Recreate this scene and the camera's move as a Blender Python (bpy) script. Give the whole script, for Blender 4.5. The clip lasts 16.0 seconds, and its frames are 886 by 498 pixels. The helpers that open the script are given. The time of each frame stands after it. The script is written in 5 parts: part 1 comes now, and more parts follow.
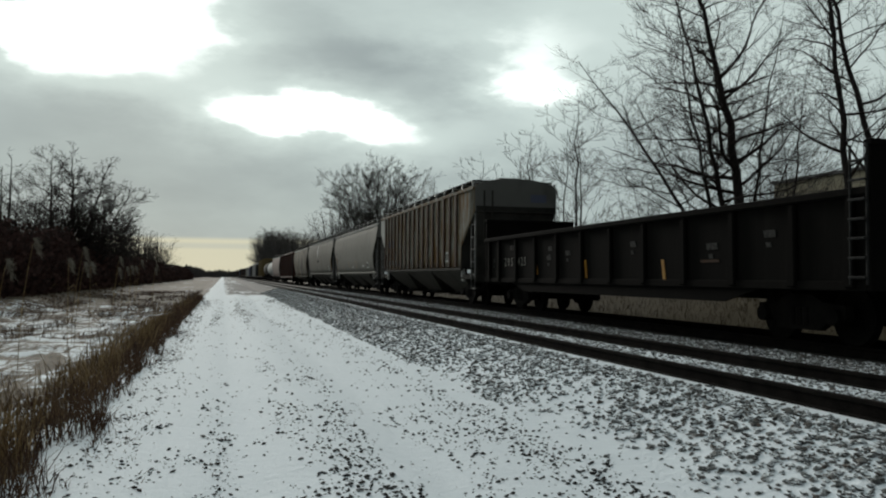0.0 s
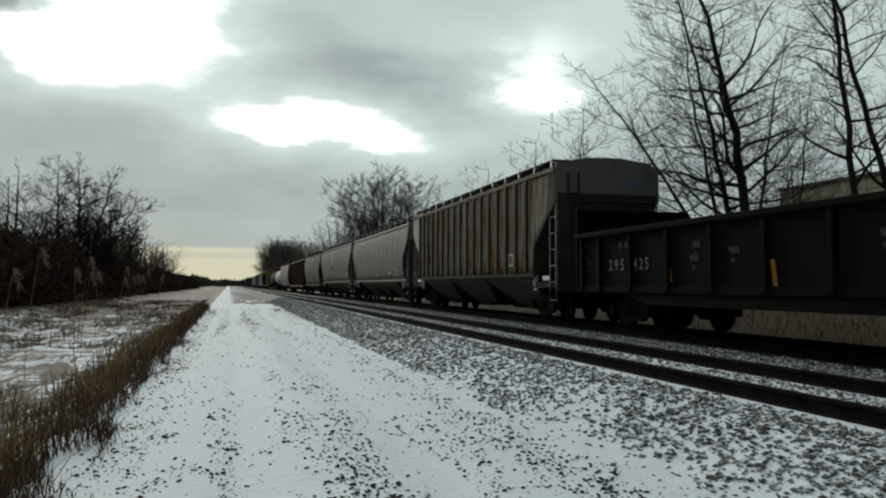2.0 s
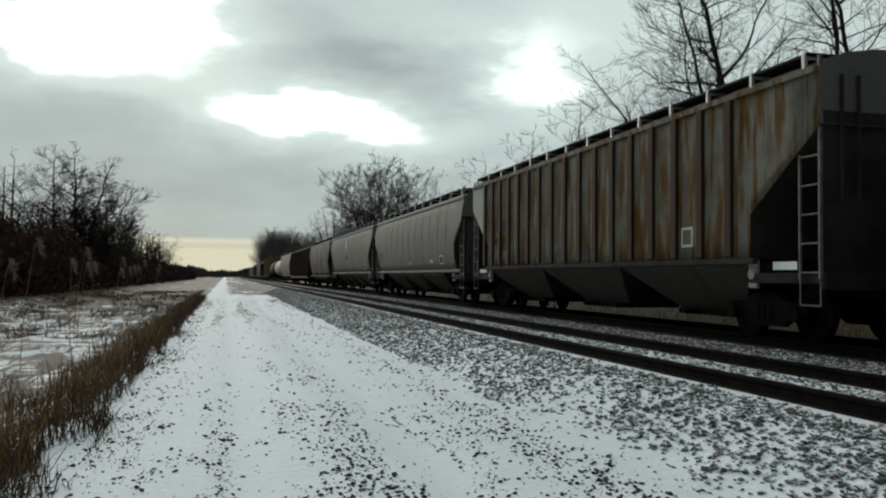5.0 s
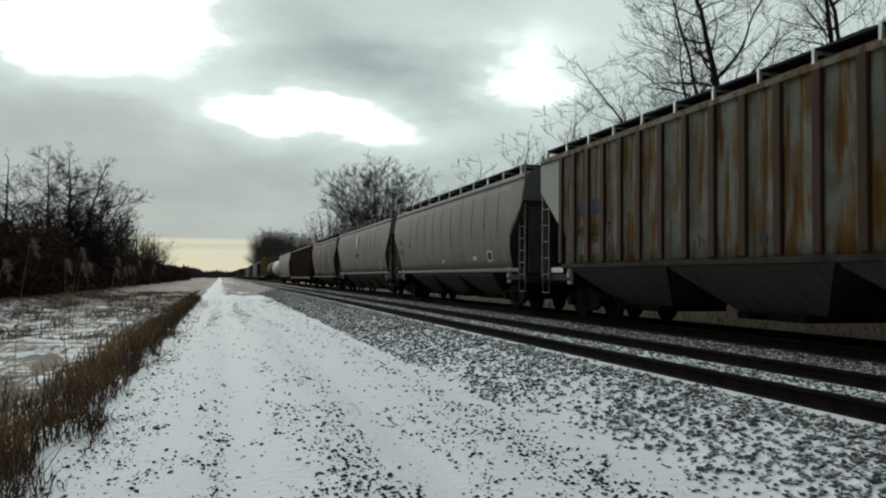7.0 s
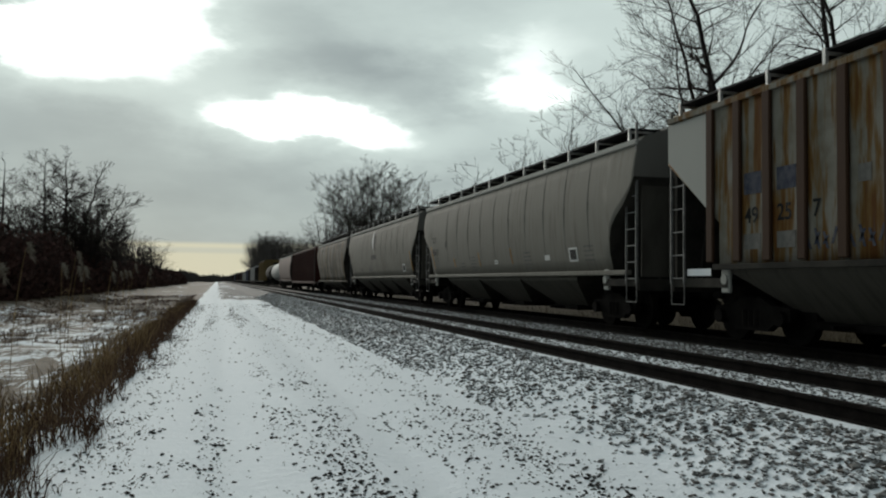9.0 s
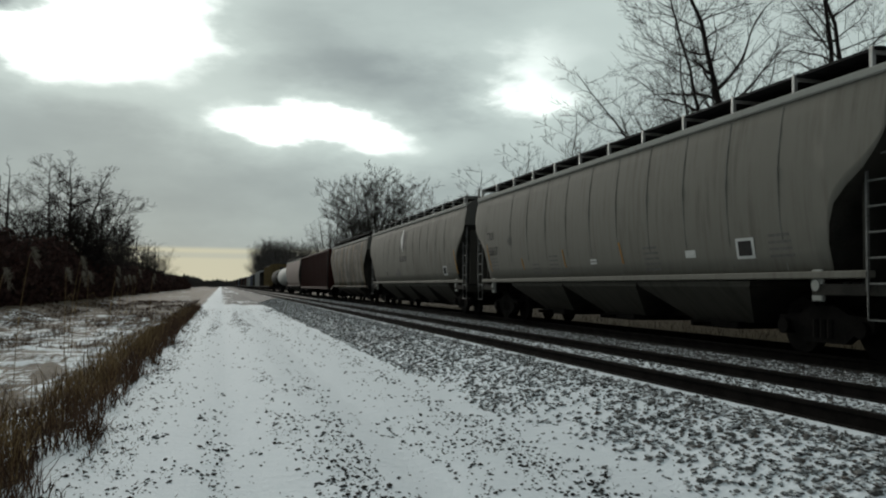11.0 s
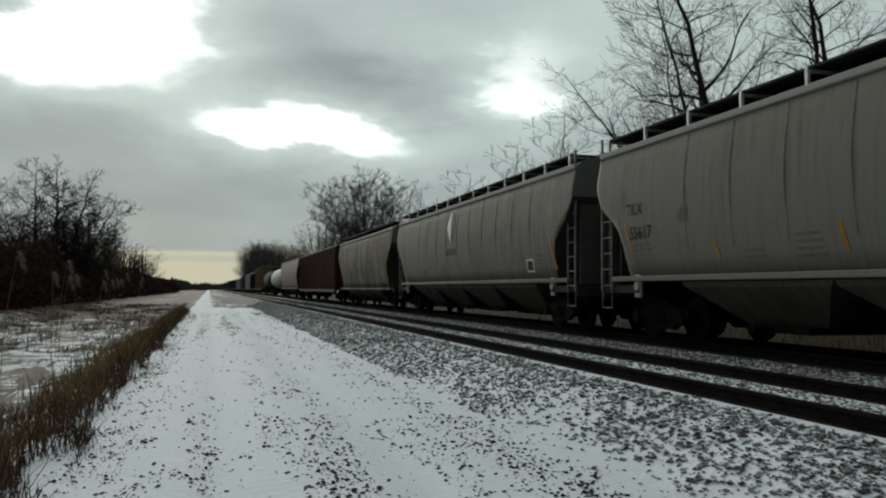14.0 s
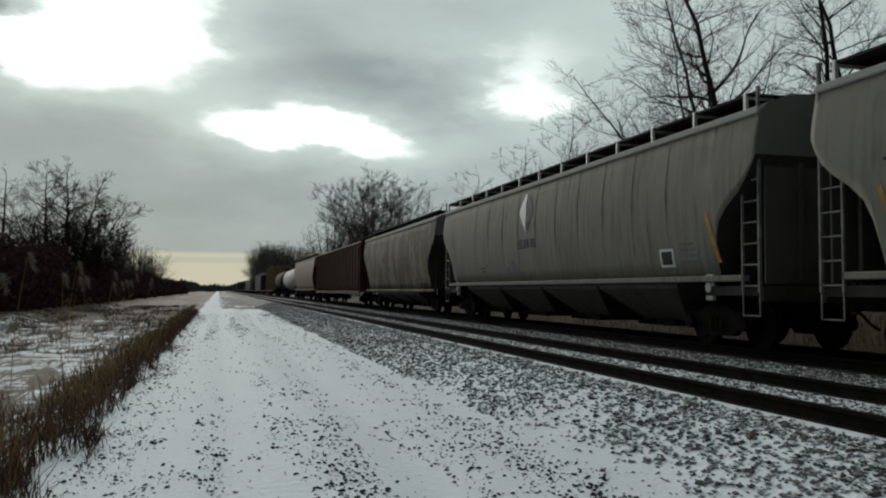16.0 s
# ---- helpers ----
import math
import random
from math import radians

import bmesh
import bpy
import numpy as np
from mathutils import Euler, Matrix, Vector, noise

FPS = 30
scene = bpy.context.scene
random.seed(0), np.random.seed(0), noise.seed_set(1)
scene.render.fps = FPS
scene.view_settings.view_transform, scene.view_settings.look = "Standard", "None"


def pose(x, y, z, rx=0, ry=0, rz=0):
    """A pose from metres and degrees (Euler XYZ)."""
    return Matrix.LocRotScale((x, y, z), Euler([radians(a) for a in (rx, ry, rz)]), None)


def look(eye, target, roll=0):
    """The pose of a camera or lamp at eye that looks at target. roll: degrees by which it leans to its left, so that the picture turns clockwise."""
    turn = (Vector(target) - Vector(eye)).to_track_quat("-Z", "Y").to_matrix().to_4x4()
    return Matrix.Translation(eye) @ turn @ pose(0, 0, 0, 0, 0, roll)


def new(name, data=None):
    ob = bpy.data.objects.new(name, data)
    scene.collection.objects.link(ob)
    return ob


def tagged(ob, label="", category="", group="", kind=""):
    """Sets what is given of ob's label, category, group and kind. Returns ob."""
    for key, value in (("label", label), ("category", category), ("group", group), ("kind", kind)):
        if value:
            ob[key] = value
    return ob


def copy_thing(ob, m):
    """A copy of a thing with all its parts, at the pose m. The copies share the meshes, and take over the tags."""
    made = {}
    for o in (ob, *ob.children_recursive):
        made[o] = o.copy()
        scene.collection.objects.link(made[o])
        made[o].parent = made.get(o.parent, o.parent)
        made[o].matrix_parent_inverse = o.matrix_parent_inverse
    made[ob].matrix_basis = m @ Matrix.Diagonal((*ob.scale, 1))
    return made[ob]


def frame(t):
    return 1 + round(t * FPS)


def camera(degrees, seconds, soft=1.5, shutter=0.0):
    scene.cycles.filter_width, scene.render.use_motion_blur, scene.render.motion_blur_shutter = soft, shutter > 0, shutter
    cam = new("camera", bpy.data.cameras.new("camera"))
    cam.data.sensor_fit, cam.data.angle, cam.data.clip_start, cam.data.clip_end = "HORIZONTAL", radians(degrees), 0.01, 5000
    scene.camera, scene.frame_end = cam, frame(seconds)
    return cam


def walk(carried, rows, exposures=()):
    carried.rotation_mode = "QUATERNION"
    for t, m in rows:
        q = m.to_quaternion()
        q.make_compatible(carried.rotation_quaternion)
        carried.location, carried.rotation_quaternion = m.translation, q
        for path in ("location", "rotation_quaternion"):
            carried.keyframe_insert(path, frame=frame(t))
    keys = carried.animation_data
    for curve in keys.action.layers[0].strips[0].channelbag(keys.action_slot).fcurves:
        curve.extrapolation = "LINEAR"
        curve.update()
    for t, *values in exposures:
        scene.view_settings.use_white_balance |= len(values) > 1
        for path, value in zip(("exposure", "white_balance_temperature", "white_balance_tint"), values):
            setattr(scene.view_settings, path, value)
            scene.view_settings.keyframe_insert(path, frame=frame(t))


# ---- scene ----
# World: the track runs along +y, x is to the right of it, z = 0 is the service road.
EYE = (0.0, 0.0, 1.55)
RAIL = 0.55            # rail top
NEAR = 6.05            # centre of the empty track
FAR = 10.1             # centre of the train's track
SECONDS = 16.0

cam = camera(55.5, SECONDS, soft=2.1)
TURNS = [
    (0.0, -14.62, 1.94, -0.5), (0.5, -14.57, 2.08, -0.5), (1.0, -14.73, 2.04, -0.4), (1.5, -14.32, 2.21, -0.15),
    (2.0, -14.24, 2.5, -0.3), (2.5, -14.32, 2.47, -0.28), (3.0, -14.3, 2.24, -0.48), (3.5, -14.34, 1.95, -0.6),
    (4.0, -14.35, 1.92, -0.55), (6.5, -14.69, 1.96, -0.48), (7.0, -14.78, 1.96, -0.46), (7.5, -14.95, 2.03, -0.48),
    (8.0, -14.95, 2.18, -0.44), (8.5, -14.99, 2.27, -0.55), (9.0, -15.0, 2.27, -0.56), (11.5, -14.69, 2.69, -0.62),
    (12.0, -14.69, 2.7, -0.51), (12.5, -15.29, 3.09, -0.21), (13.0, -15.54, 3.04, -0.39), (13.5, -15.63, 2.94, -0.28),
    (14.0, -15.5, 2.77, -0.33), (14.5, -15.1, 2.62, -0.3), (15.0, -15.01, 2.72, -0.57), (15.5, -14.96, 2.78, -0.44),
    (16.0, -14.93, 2.87, -0.37)]
walk(cam, [(t, pose(*EYE, 90 + pitch, roll, yaw)) for t, yaw, pitch, roll in TURNS],
     exposures=[(0.0, 0.27), (2.5, 0.28), (4.0, 0.37), (7.0, 0.37), (9.0, 0.26), (11.5, 0.1), (16.0, 0.08)])


# ---------------------------------------------------------------- world and sun
def node_math(nt, op, a, b=None, clamp=False):
    n = nt.nodes.new("ShaderNodeMath")
    n.operation, n.use_clamp = op, clamp
    for i, v in enumerate((a, b)):
        if v is None:
            continue
        if isinstance(v, (int, float)):
            n.inputs[i].default_value = v
        else:
            nt.links.new(v, n.inputs[i])
    return n.outputs[0]


def node_smooth(nt, v, lo, hi, a=0.0, b=1.0):
    n = nt.nodes.new("ShaderNodeMapRange")
    n.interpolation_type = "SMOOTHSTEP"
    nt.links.new(v, n.inputs[0])
    for i, x in enumerate((lo, hi, a, b)):
        n.inputs[i + 1].default_value = x
    return n.outputs[0]


def node_noise(nt, vec, scale, detail=4.0, rough=0.55):
    n = nt.nodes.new("ShaderNodeTexNoise")
    n.inputs["Scale"].default_value, n.inputs["Detail"].default_value, n.inputs["Roughness"].default_value = scale, detail, rough
    if vec is not None:
        nt.links.new(vec, n.inputs["Vector"])
    return n.outputs["Fac"]


def node_mix(nt, fac, a, b):
    n = nt.nodes.new("ShaderNodeMix")
    n.data_type = "RGBA"
    for sock, v in ((n.inputs[0], fac), (n.inputs[6], a), (n.inputs[7], b)):
        if isinstance(v, (int, float)):
            sock.default_value = v
        elif isinstance(v, (tuple, list)):
            sock.default_value = (*v, 1.0)
        else:
            nt.links.new(v, sock)
    return n.outputs[2]


SUN_AZ, SUN_EL = -7.0, 17.0      # degrees: to the right of +y, above the horizon
world = bpy.data.worlds.new("overcast")
scene.world = world
world.use_nodes = True
wt = world.node_tree
wt.nodes.clear()
w_out, w_bg = wt.nodes.new("ShaderNodeOutputWorld"), wt.nodes.new("ShaderNodeBackground")
w_co = wt.nodes.new("ShaderNodeTexCoord").outputs["Generated"]
w_sep = wt.nodes.new("ShaderNodeSeparateXYZ")
wt.links.new(w_co, w_sep.inputs[0])
# cloud layers: stretched along the horizon
w_map = wt.nodes.new("ShaderNodeMapping")
w_map.inputs["Scale"].default_value = (1.0, 1.0, 2.6)
wt.links.new(w_co, w_map.inputs["Vector"])
n_big = node_noise(wt, w_map.outputs[0], 3.2, 5.0, 0.5)
n_fine = node_noise(wt, w_map.outputs[0], 9.0, 6.0, 0.58)
az = node_math(wt, "MULTIPLY", node_math(wt, "ARCTAN2", w_sep.outputs[0], w_sep.outputs[1]), 57.2958)
el = node_math(wt, "MULTIPLY", node_math(wt, "ARCSINE", w_sep.outputs[2]), 57.2958)
az_w = node_math(wt, "ADD", az, node_math(wt, "MULTIPLY", node_math(wt, "SUBTRACT", n_fine, 0.5), 9.0))
el_w = node_math(wt, "ADD", el, node_math(wt, "MULTIPLY", node_math(wt, "SUBTRACT", node_noise(wt, w_map.outputs[0], 7.0, 6.0, 0.55), 0.5), 5.0))
# thin (+) and thick (-) places in the cloud cover: azimuth, elevation, half widths, strength
CLOUDS = [(-5.6, 17.2, 5.8, 3.6, 0.80), (-10.2, 14.6, 3.2, 2.4, 0.5), (4.2, 11.0, 5.6, 1.35, 0.62), (8.6, 10.4, 4.2, 1.2, 0.40),
          (20.8, 12.7, 2.8, 1.9, 0.42), (20.8, 15.5, 5.5, 1.8, 0.18), (13.0, 9.2, 8.0, 1.6, 0.16), (27.0, 18.0, 7.0, 2.5, 0.12),
          (8.3, 14.6, 7.5, 1.5, -0.22), (14.8, 12.4, 4.5, 1.3, -0.12), (-8.2, 9.6, 7.5, 1.9, -0.14), (3.8, 17.8, 4.0, 2.0, -0.10),
          (1.0, 6.6, 10.0, 1.6, -0.05), (-15.5, 16.0, 1.6, 1.8, -0.4), (-18.0, 25.0, 7.0, 4.0, 0.5), (13.0, 27.0, 14.0, 4.0, 0.25)]
thin = node_smooth(wt, el_w, 2.0, 15.0, 0.24, 0.44)
for a0, e0, ra, re_, power in CLOUDS:
    da = node_math(wt, "DIVIDE", node_math(wt, "SUBTRACT", az_w, a0), ra)
    de = node_math(wt, "DIVIDE", node_math(wt, "SUBTRACT", el_w, e0), re_)
    rr = node_math(wt, "ADD", node_math(wt, "MULTIPLY", da, da), node_math(wt, "MULTIPLY", de, de))
    thin = node_math(wt, "ADD", thin, node_math(wt, "MULTIPLY", node_math(wt, "POWER", 2.71828, node_math(wt, "MULTIPLY", rr, -1.0)), power))
thin = node_math(wt, "ADD", thin, node_math(wt, "MULTIPLY", node_math(wt, "SUBTRACT", n_big, 0.5), 0.34))
thin = node_math(wt, "ADD", thin, node_math(wt, "MULTIPLY", node_math(wt, "SUBTRACT", n_fine, 0.5), 0.16))
cover = node_mix(wt, node_smooth(wt, thin, 0.06, 0.62), (0.232, 0.276, 0.282), (0.50, 0.585, 0.56))
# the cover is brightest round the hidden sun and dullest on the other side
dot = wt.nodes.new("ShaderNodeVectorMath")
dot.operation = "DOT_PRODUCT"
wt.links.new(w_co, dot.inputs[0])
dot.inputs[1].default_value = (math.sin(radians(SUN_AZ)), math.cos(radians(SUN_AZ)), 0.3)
# unseen sky behind the camera is darkened to dim the train's near side
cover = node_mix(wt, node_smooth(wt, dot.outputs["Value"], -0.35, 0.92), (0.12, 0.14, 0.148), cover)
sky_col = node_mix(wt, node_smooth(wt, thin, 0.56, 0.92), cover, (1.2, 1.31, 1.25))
# pale yellow strip low over the horizon, under the straight edge of the cover
strip = node_math(wt, "MULTIPLY", node_smooth(wt, el, 2.25, 2.6, 1.0, 0.0),
                  node_smooth(wt, node_math(wt, "ABSOLUTE", node_math(wt, "SUBTRACT", az, -4.0)), 18.0, 60.0, 1.0, 0.35))
band = node_smooth(wt, node_math(wt, "ABSOLUTE", node_math(wt, "SUBTRACT", el, 1.95)), 0.05, 0.3, 0.45, 0.8)
sky_col = node_mix(wt, node_math(wt, "MULTIPLY", strip, band), sky_col, (0.52, 0.51, 0.375))
nish = wt.nodes.new("ShaderNodeTexSky")
nish.sky_type, nish.sun_disc = "NISHITA", False
nish.sun_elevation, nish.sun_rotation = radians(SUN_EL), radians(SUN_AZ)
veil = wt.nodes.new("ShaderNodeMix")
veil.data_type, veil.blend_type = "RGBA", "ADD"
veil.inputs[0].default_value = 0.0015
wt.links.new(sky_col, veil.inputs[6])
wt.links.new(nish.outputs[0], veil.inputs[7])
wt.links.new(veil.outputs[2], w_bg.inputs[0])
w_bg.inputs[1].default_value = 1.0
wt.links.new(w_bg.outputs[0], w_out.inputs[0])

sun_data = bpy.data.lights.new("sun", "SUN")
sun_data.energy, sun_data.angle, sun_data.color = 1.6, radians(16), (1.0, 0.96, 0.88)
sun = new("sun", sun_data)
_d = Vector((math.sin(radians(SUN_AZ)) * math.cos(radians(SUN_EL)), math.cos(radians(SUN_AZ)) * math.cos(radians(SUN_EL)), math.sin(radians(SUN_EL))))
sun.matrix_world = look(tuple(_d * 300), (0, 0, 0))


# ---------------------------------------------------------------- materials
def material(name, rough=0.7, metal=0.0):
    m = bpy.data.materials.new(name)
    m.use_nodes = True
    nt = m.node_tree
    bsdf = nt.nodes["Principled BSDF"]
    bsdf.inputs["Roughness"].default_value, bsdf.inputs["Metallic"].default_value = rough, metal
    bsdf.inputs["Specular IOR Level"].default_value = 0.1
    co = nt.nodes.new("ShaderNodeTexCoord").outputs["Object"]
    return m, nt, bsdf, co


def scaled(nt, co, sx, sy, sz):
    n = nt.nodes.new("ShaderNodeMapping")
    n.inputs["Scale"].default_value = (sx, sy, sz)
    nt.links.new(co, n.inputs["Vector"])
    return n.outputs[0]


def bump(nt, bsdf, height, strength=0.4, dist=0.02):
    n = nt.nodes.new("ShaderNodeBump")
    n.inputs["Strength"].default_value, n.inputs["Distance"].default_value = strength, dist
    nt.links.new(height, n.inputs["Height"])
    nt.links.new(n.outputs[0], bsdf.inputs["Normal"])


def mottled(name, a, b, scale=3.0, rough=0.8, metal=0.0, fine=40.0, bump_d=0.01, stretch=(1, 1, 1), spec=0.1):
    """Two tones mixed by a large and a fine noise."""
    m, nt, bsdf, co = material(name, rough, metal)
    bsdf.inputs["Specular IOR Level"].default_value = spec
    v = scaled(nt, co, *stretch)
    n1, n2 = node_noise(nt, v, scale, 5), node_noise(nt, v, fine, 3)
    f = node_smooth(nt, node_math(nt, "ADD", node_math(nt, "MULTIPLY", n1, 0.7), node_math(nt, "MULTIPLY", n2, 0.3)), 0.36, 0.64)
    nt.links.new(node_mix(nt, f, a, b), bsdf.inputs["Base Color"])
    if bump_d:
        bump(nt, bsdf, n2, 0.5, bump_d)
    return m


def paint(name, base, dirt, rust, rust_amount=0.5, dirt_amount=0.5, rough=0.8, spec=0.1):
    """Weathered railway paint: dirt that runs down in streaks, and rust."""
    m, nt, bsdf, co = material(name, rough)
    bsdf.inputs["Specular IOR Level"].default_value = spec
    streak = node_noise(nt, scaled(nt, co, 1.0, 6.0, 0.5), 1.3, 5, 0.6)
    patch = node_noise(nt, scaled(nt, co, 1.0, 1.0, 0.8), 0.8, 5, 0.6)
    fine = node_noise(nt, co, 22.0, 4)
    c = node_mix(nt, node_smooth(nt, node_math(nt, "ADD", node_math(nt, "MULTIPLY", streak, 0.6), node_math(nt, "MULTIPLY", patch, 0.4)), 0.62 - 0.28 * dirt_amount, 0.72), base, dirt)
    c = node_mix(nt, node_math(nt, "MULTIPLY", fine, 0.22), c, dirt)
    r = node_math(nt, "ADD", node_math(nt, "MULTIPLY", streak, 0.65), node_math(nt, "MULTIPLY", node_noise(nt, co, 2.6, 5, 0.65), 0.4))
    c = node_mix(nt, node_smooth(nt, r, 0.76 - 0.3 * rust_amount, 0.88 - 0.3 * rust_amount), c, rust)
    nt.links.new(c, bsdf.inputs["Base Color"])
    bump(nt, bsdf, patch, 0.25, 0.02)
    return m


M = {}
M["steel"] = mottled("rail_steel", (0.006, 0.0055, 0.005), (0.013, 0.011, 0.010), 4.0, 0.95, 0.0, spec=0.02)
M["railhead"] = mottled("rail_head", (0.010, 0.0095, 0.009), (0.022, 0.020, 0.019), 6.0, 0.8, 0.0, spec=0.04)
M["tie"] = mottled("tie_wood", (0.014, 0.012, 0.010), (0.036, 0.030, 0.026), 3.0, 0.9, stretch=(0.4, 4, 4))
M["black"] = paint("black_car_paint", (0.006, 0.0055, 0.005), (0.0105, 0.0095, 0.0083), (0.018, 0.011, 0.007), 0.25, 0.5, 0.95, 0.03)
# real grime, and the shade under box car bodies put into the colour
M["grime"] = mottled("underframe_grime_and_shade", (0.006, 0.0056, 0.0052), (0.014, 0.0125, 0.0115), 2.0, 0.95, spec=0.03)
# underside shade of hopper bodies put into the colour; also dark grey cars
M["slope"] = mottled("dark_steel_and_shade", (0.022, 0.021, 0.019), (0.046, 0.043, 0.037), 1.2, 0.9, spec=0.05)
M["rustrib"] = paint("rusted_rib_paint", (0.046, 0.025, 0.015), (0.025, 0.015, 0.011), (0.07, 0.030, 0.010), 0.6, 0.7)
def rust_runs():
    """Pale grey paint with orange-brown runs of rust that start high on the sheet."""
    m, nt, bsdf, co = material("rust_streaked_grey_paint", 0.85)
    broad = node_noise(nt, scaled(nt, co, 1.0, 2.6, 0.5), 1.5, 4, 0.55)
    thin = node_noise(nt, scaled(nt, co, 1.0, 9.0, 0.6), 1.1, 5, 0.65)
    patch_n = node_noise(nt, co, 1.3, 5, 0.6)
    c = node_mix(nt, node_smooth(nt, patch_n, 0.4, 0.65), (0.172, 0.165, 0.142), (0.115, 0.105, 0.082))
    run = node_math(nt, "ADD", node_math(nt, "MULTIPLY", broad, 0.62), node_math(nt, "MULTIPLY", thin, 0.38))
    c = node_mix(nt, node_smooth(nt, run, 0.45, 0.56), c, (0.115, 0.066, 0.021))
    c = node_mix(nt, node_smooth(nt, run, 0.53, 0.62), c, (0.085, 0.036, 0.010))
    c = node_mix(nt, node_smooth(nt, thin, 0.60, 0.68), c, (0.075, 0.045, 0.03))
    nt.links.new(c, bsdf.inputs["Base Color"])
    bump(nt, bsdf, patch_n, 0.3, 0.02)
    return m


M["rustgrey"] = rust_runs()
M["palegrey"] = paint("pale_grey_end_paint", (0.315, 0.318, 0.295), (0.25, 0.245, 0.222), (0.22, 0.20, 0.13), 0.15, 0.3)
M["endgrey"] = paint("grey_end_paint", (0.138, 0.136, 0.124), (0.095, 0.093, 0.084), (0.06, 0.045, 0.035), 0.1, 0.5)
M["grey"] = paint("dull_grey_hopper_paint", (0.180, 0.171, 0.148), (0.122, 0.113, 0.094), (0.07, 0.06, 0.044), 0.28, 0.6)
M["greyb"] = paint("stained_grey_hopper_paint", (0.185, 0.175, 0.15), (0.10, 0.092, 0.074), (0.058, 0.05, 0.036), 0.48, 0.78)
def stained():
    """Pale tan paint under large dark and brown stains that run down the side."""
    m, nt, bsdf, co = material("heavily_stained_tan_paint", 0.85)
    big = node_noise(nt, scaled(nt, co, 1.0, 1.0, 0.6), 0.75, 6, 0.62)
    runs = node_noise(nt, scaled(nt, co, 1.0, 3.2, 0.35), 0.9, 5, 0.6)
    c = node_mix(nt, node_smooth(nt, big, 0.42, 0.54), (0.145, 0.132, 0.105), (0.06, 0.052, 0.04))
    c = node_mix(nt, node_smooth(nt, runs, 0.52, 0.64), c, (0.13, 0.088, 0.038))
    c = node_mix(nt, node_smooth(nt, node_noise(nt, co, 1.3, 5, 0.6), 0.52, 0.62), c, (0.04, 0.037, 0.03))
    nt.links.new(c, bsdf.inputs["Base Color"])
    bump(nt, bsdf, big, 0.3, 0.02)
    return m


M["tan"] = stained()
M["oxide"] = paint("oxide_red_paint", (0.046, 0.012, 0.009), (0.027, 0.010, 0.008), (0.022, 0.010, 0.008), 0.3, 0.5)
M["pinkgrey"] = paint("pinkish_grey_paint", (0.26, 0.20, 0.182), (0.20, 0.165, 0.15), (0.2, 0.13, 0.1), 0.1, 0.4)
M["white"] = paint("white_tank_paint", (0.46, 0.46, 0.445), (0.36, 0.355, 0.34), (0.3, 0.25, 0.2), 0.1, 0.35)
M["buff"] = paint("buff_yellow_paint", (0.20, 0.145, 0.06), (0.13, 0.1, 0.05), (0.12, 0.08, 0.05), 0.2, 0.5)
M["bluegrey"] = paint("blue_grey_paint", (0.11, 0.12, 0.17), (0.09, 0.09, 0.11), (0.06, 0.05, 0.05), 0.1, 0.4)
M["fadedblue"] = mottled("faded_blue_mark", (0.035, 0.04, 0.06), (0.085, 0.085, 0.10), 7.0, 0.9)
M["seam"] = mottled("dirty_weld_seam", (0.105, 0.102, 0.093), (0.175, 0.17, 0.156), 2.0, 0.9)
M["faint"] = mottled("faint_worn_stencil", (0.018, 0.0175, 0.017), (0.05, 0.048, 0.044), 12.0, 0.9)
M["bay"] = paint("dark_streaked_grey_paint", (0.080, 0.075, 0.064), (0.045, 0.042, 0.035), (0.035, 0.031, 0.025), 0.35, 0.75)
M["galv"] = mottled("galvanised_steel", (0.36, 0.36, 0.35), (0.52, 0.52, 0.50), 5.0, 0.5, 0.3)
M["grate"] = mottled("dark_grating", (0.008, 0.008, 0.009), (0.02, 0.02, 0.02), 6.0, 0.8)
M["ladder"] = mottled("grey_ladder_paint", (0.09, 0.09, 0.086), (0.17, 0.17, 0.162), 5.0, 0.6)
M["ladder_dark"] = mottled("black_ladder_paint", (0.012, 0.012, 0.012), (0.03, 0.03, 0.029), 5.0, 0.8)
M["yellow"] = mottled("yellow_reflective_tape", (0.34, 0.17, 0.02), (0.22, 0.10, 0.02), 6.0, 0.5)
M["ink"] = mottled("black_stencil_ink", (0.008, 0.008, 0.009), (0.016, 0.016, 0.016), 9.0, 0.7)
M["fade"] = mottled("faded_grey_stencil", (0.10, 0.097, 0.09), (0.14, 0.135, 0.125), 9.0, 0.8)
M["stencil"] = mottled("worn_white_stencil", (0.20, 0.19, 0.165), (0.07, 0.067, 0.06), 14.0, 0.8)
M["decal"] = mottled("white_placard", (0.6, 0.6, 0.58), (0.5, 0.5, 0.48), 9.0, 0.6)
M["bark"] = mottled("dark_wet_bark", (0.020, 0.017, 0.016), (0.050, 0.043, 0.040), 3.0, 0.95, stretch=(6, 6, 1.0))
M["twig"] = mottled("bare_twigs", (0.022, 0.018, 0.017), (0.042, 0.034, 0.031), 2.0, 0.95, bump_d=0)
# distance greying is put into this paler copy of the twig colour
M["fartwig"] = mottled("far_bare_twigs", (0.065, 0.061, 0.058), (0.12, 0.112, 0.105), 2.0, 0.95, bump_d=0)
M["thicket"] = mottled("reddish_brown_thicket", (0.026, 0.017, 0.015), (0.085, 0.044, 0.037), 0.9, 0.95, bump_d=0)
M["leaf"] = mottled("withered_oak_leaves", (0.022, 0.014, 0.014), (0.05, 0.026, 0.024), 2.0, 0.9, bump_d=0)
M["dry"] = mottled("dry_weed_straw", (0.11, 0.072, 0.036), (0.34, 0.235, 0.118), 2.6, 0.95, bump_d=0)
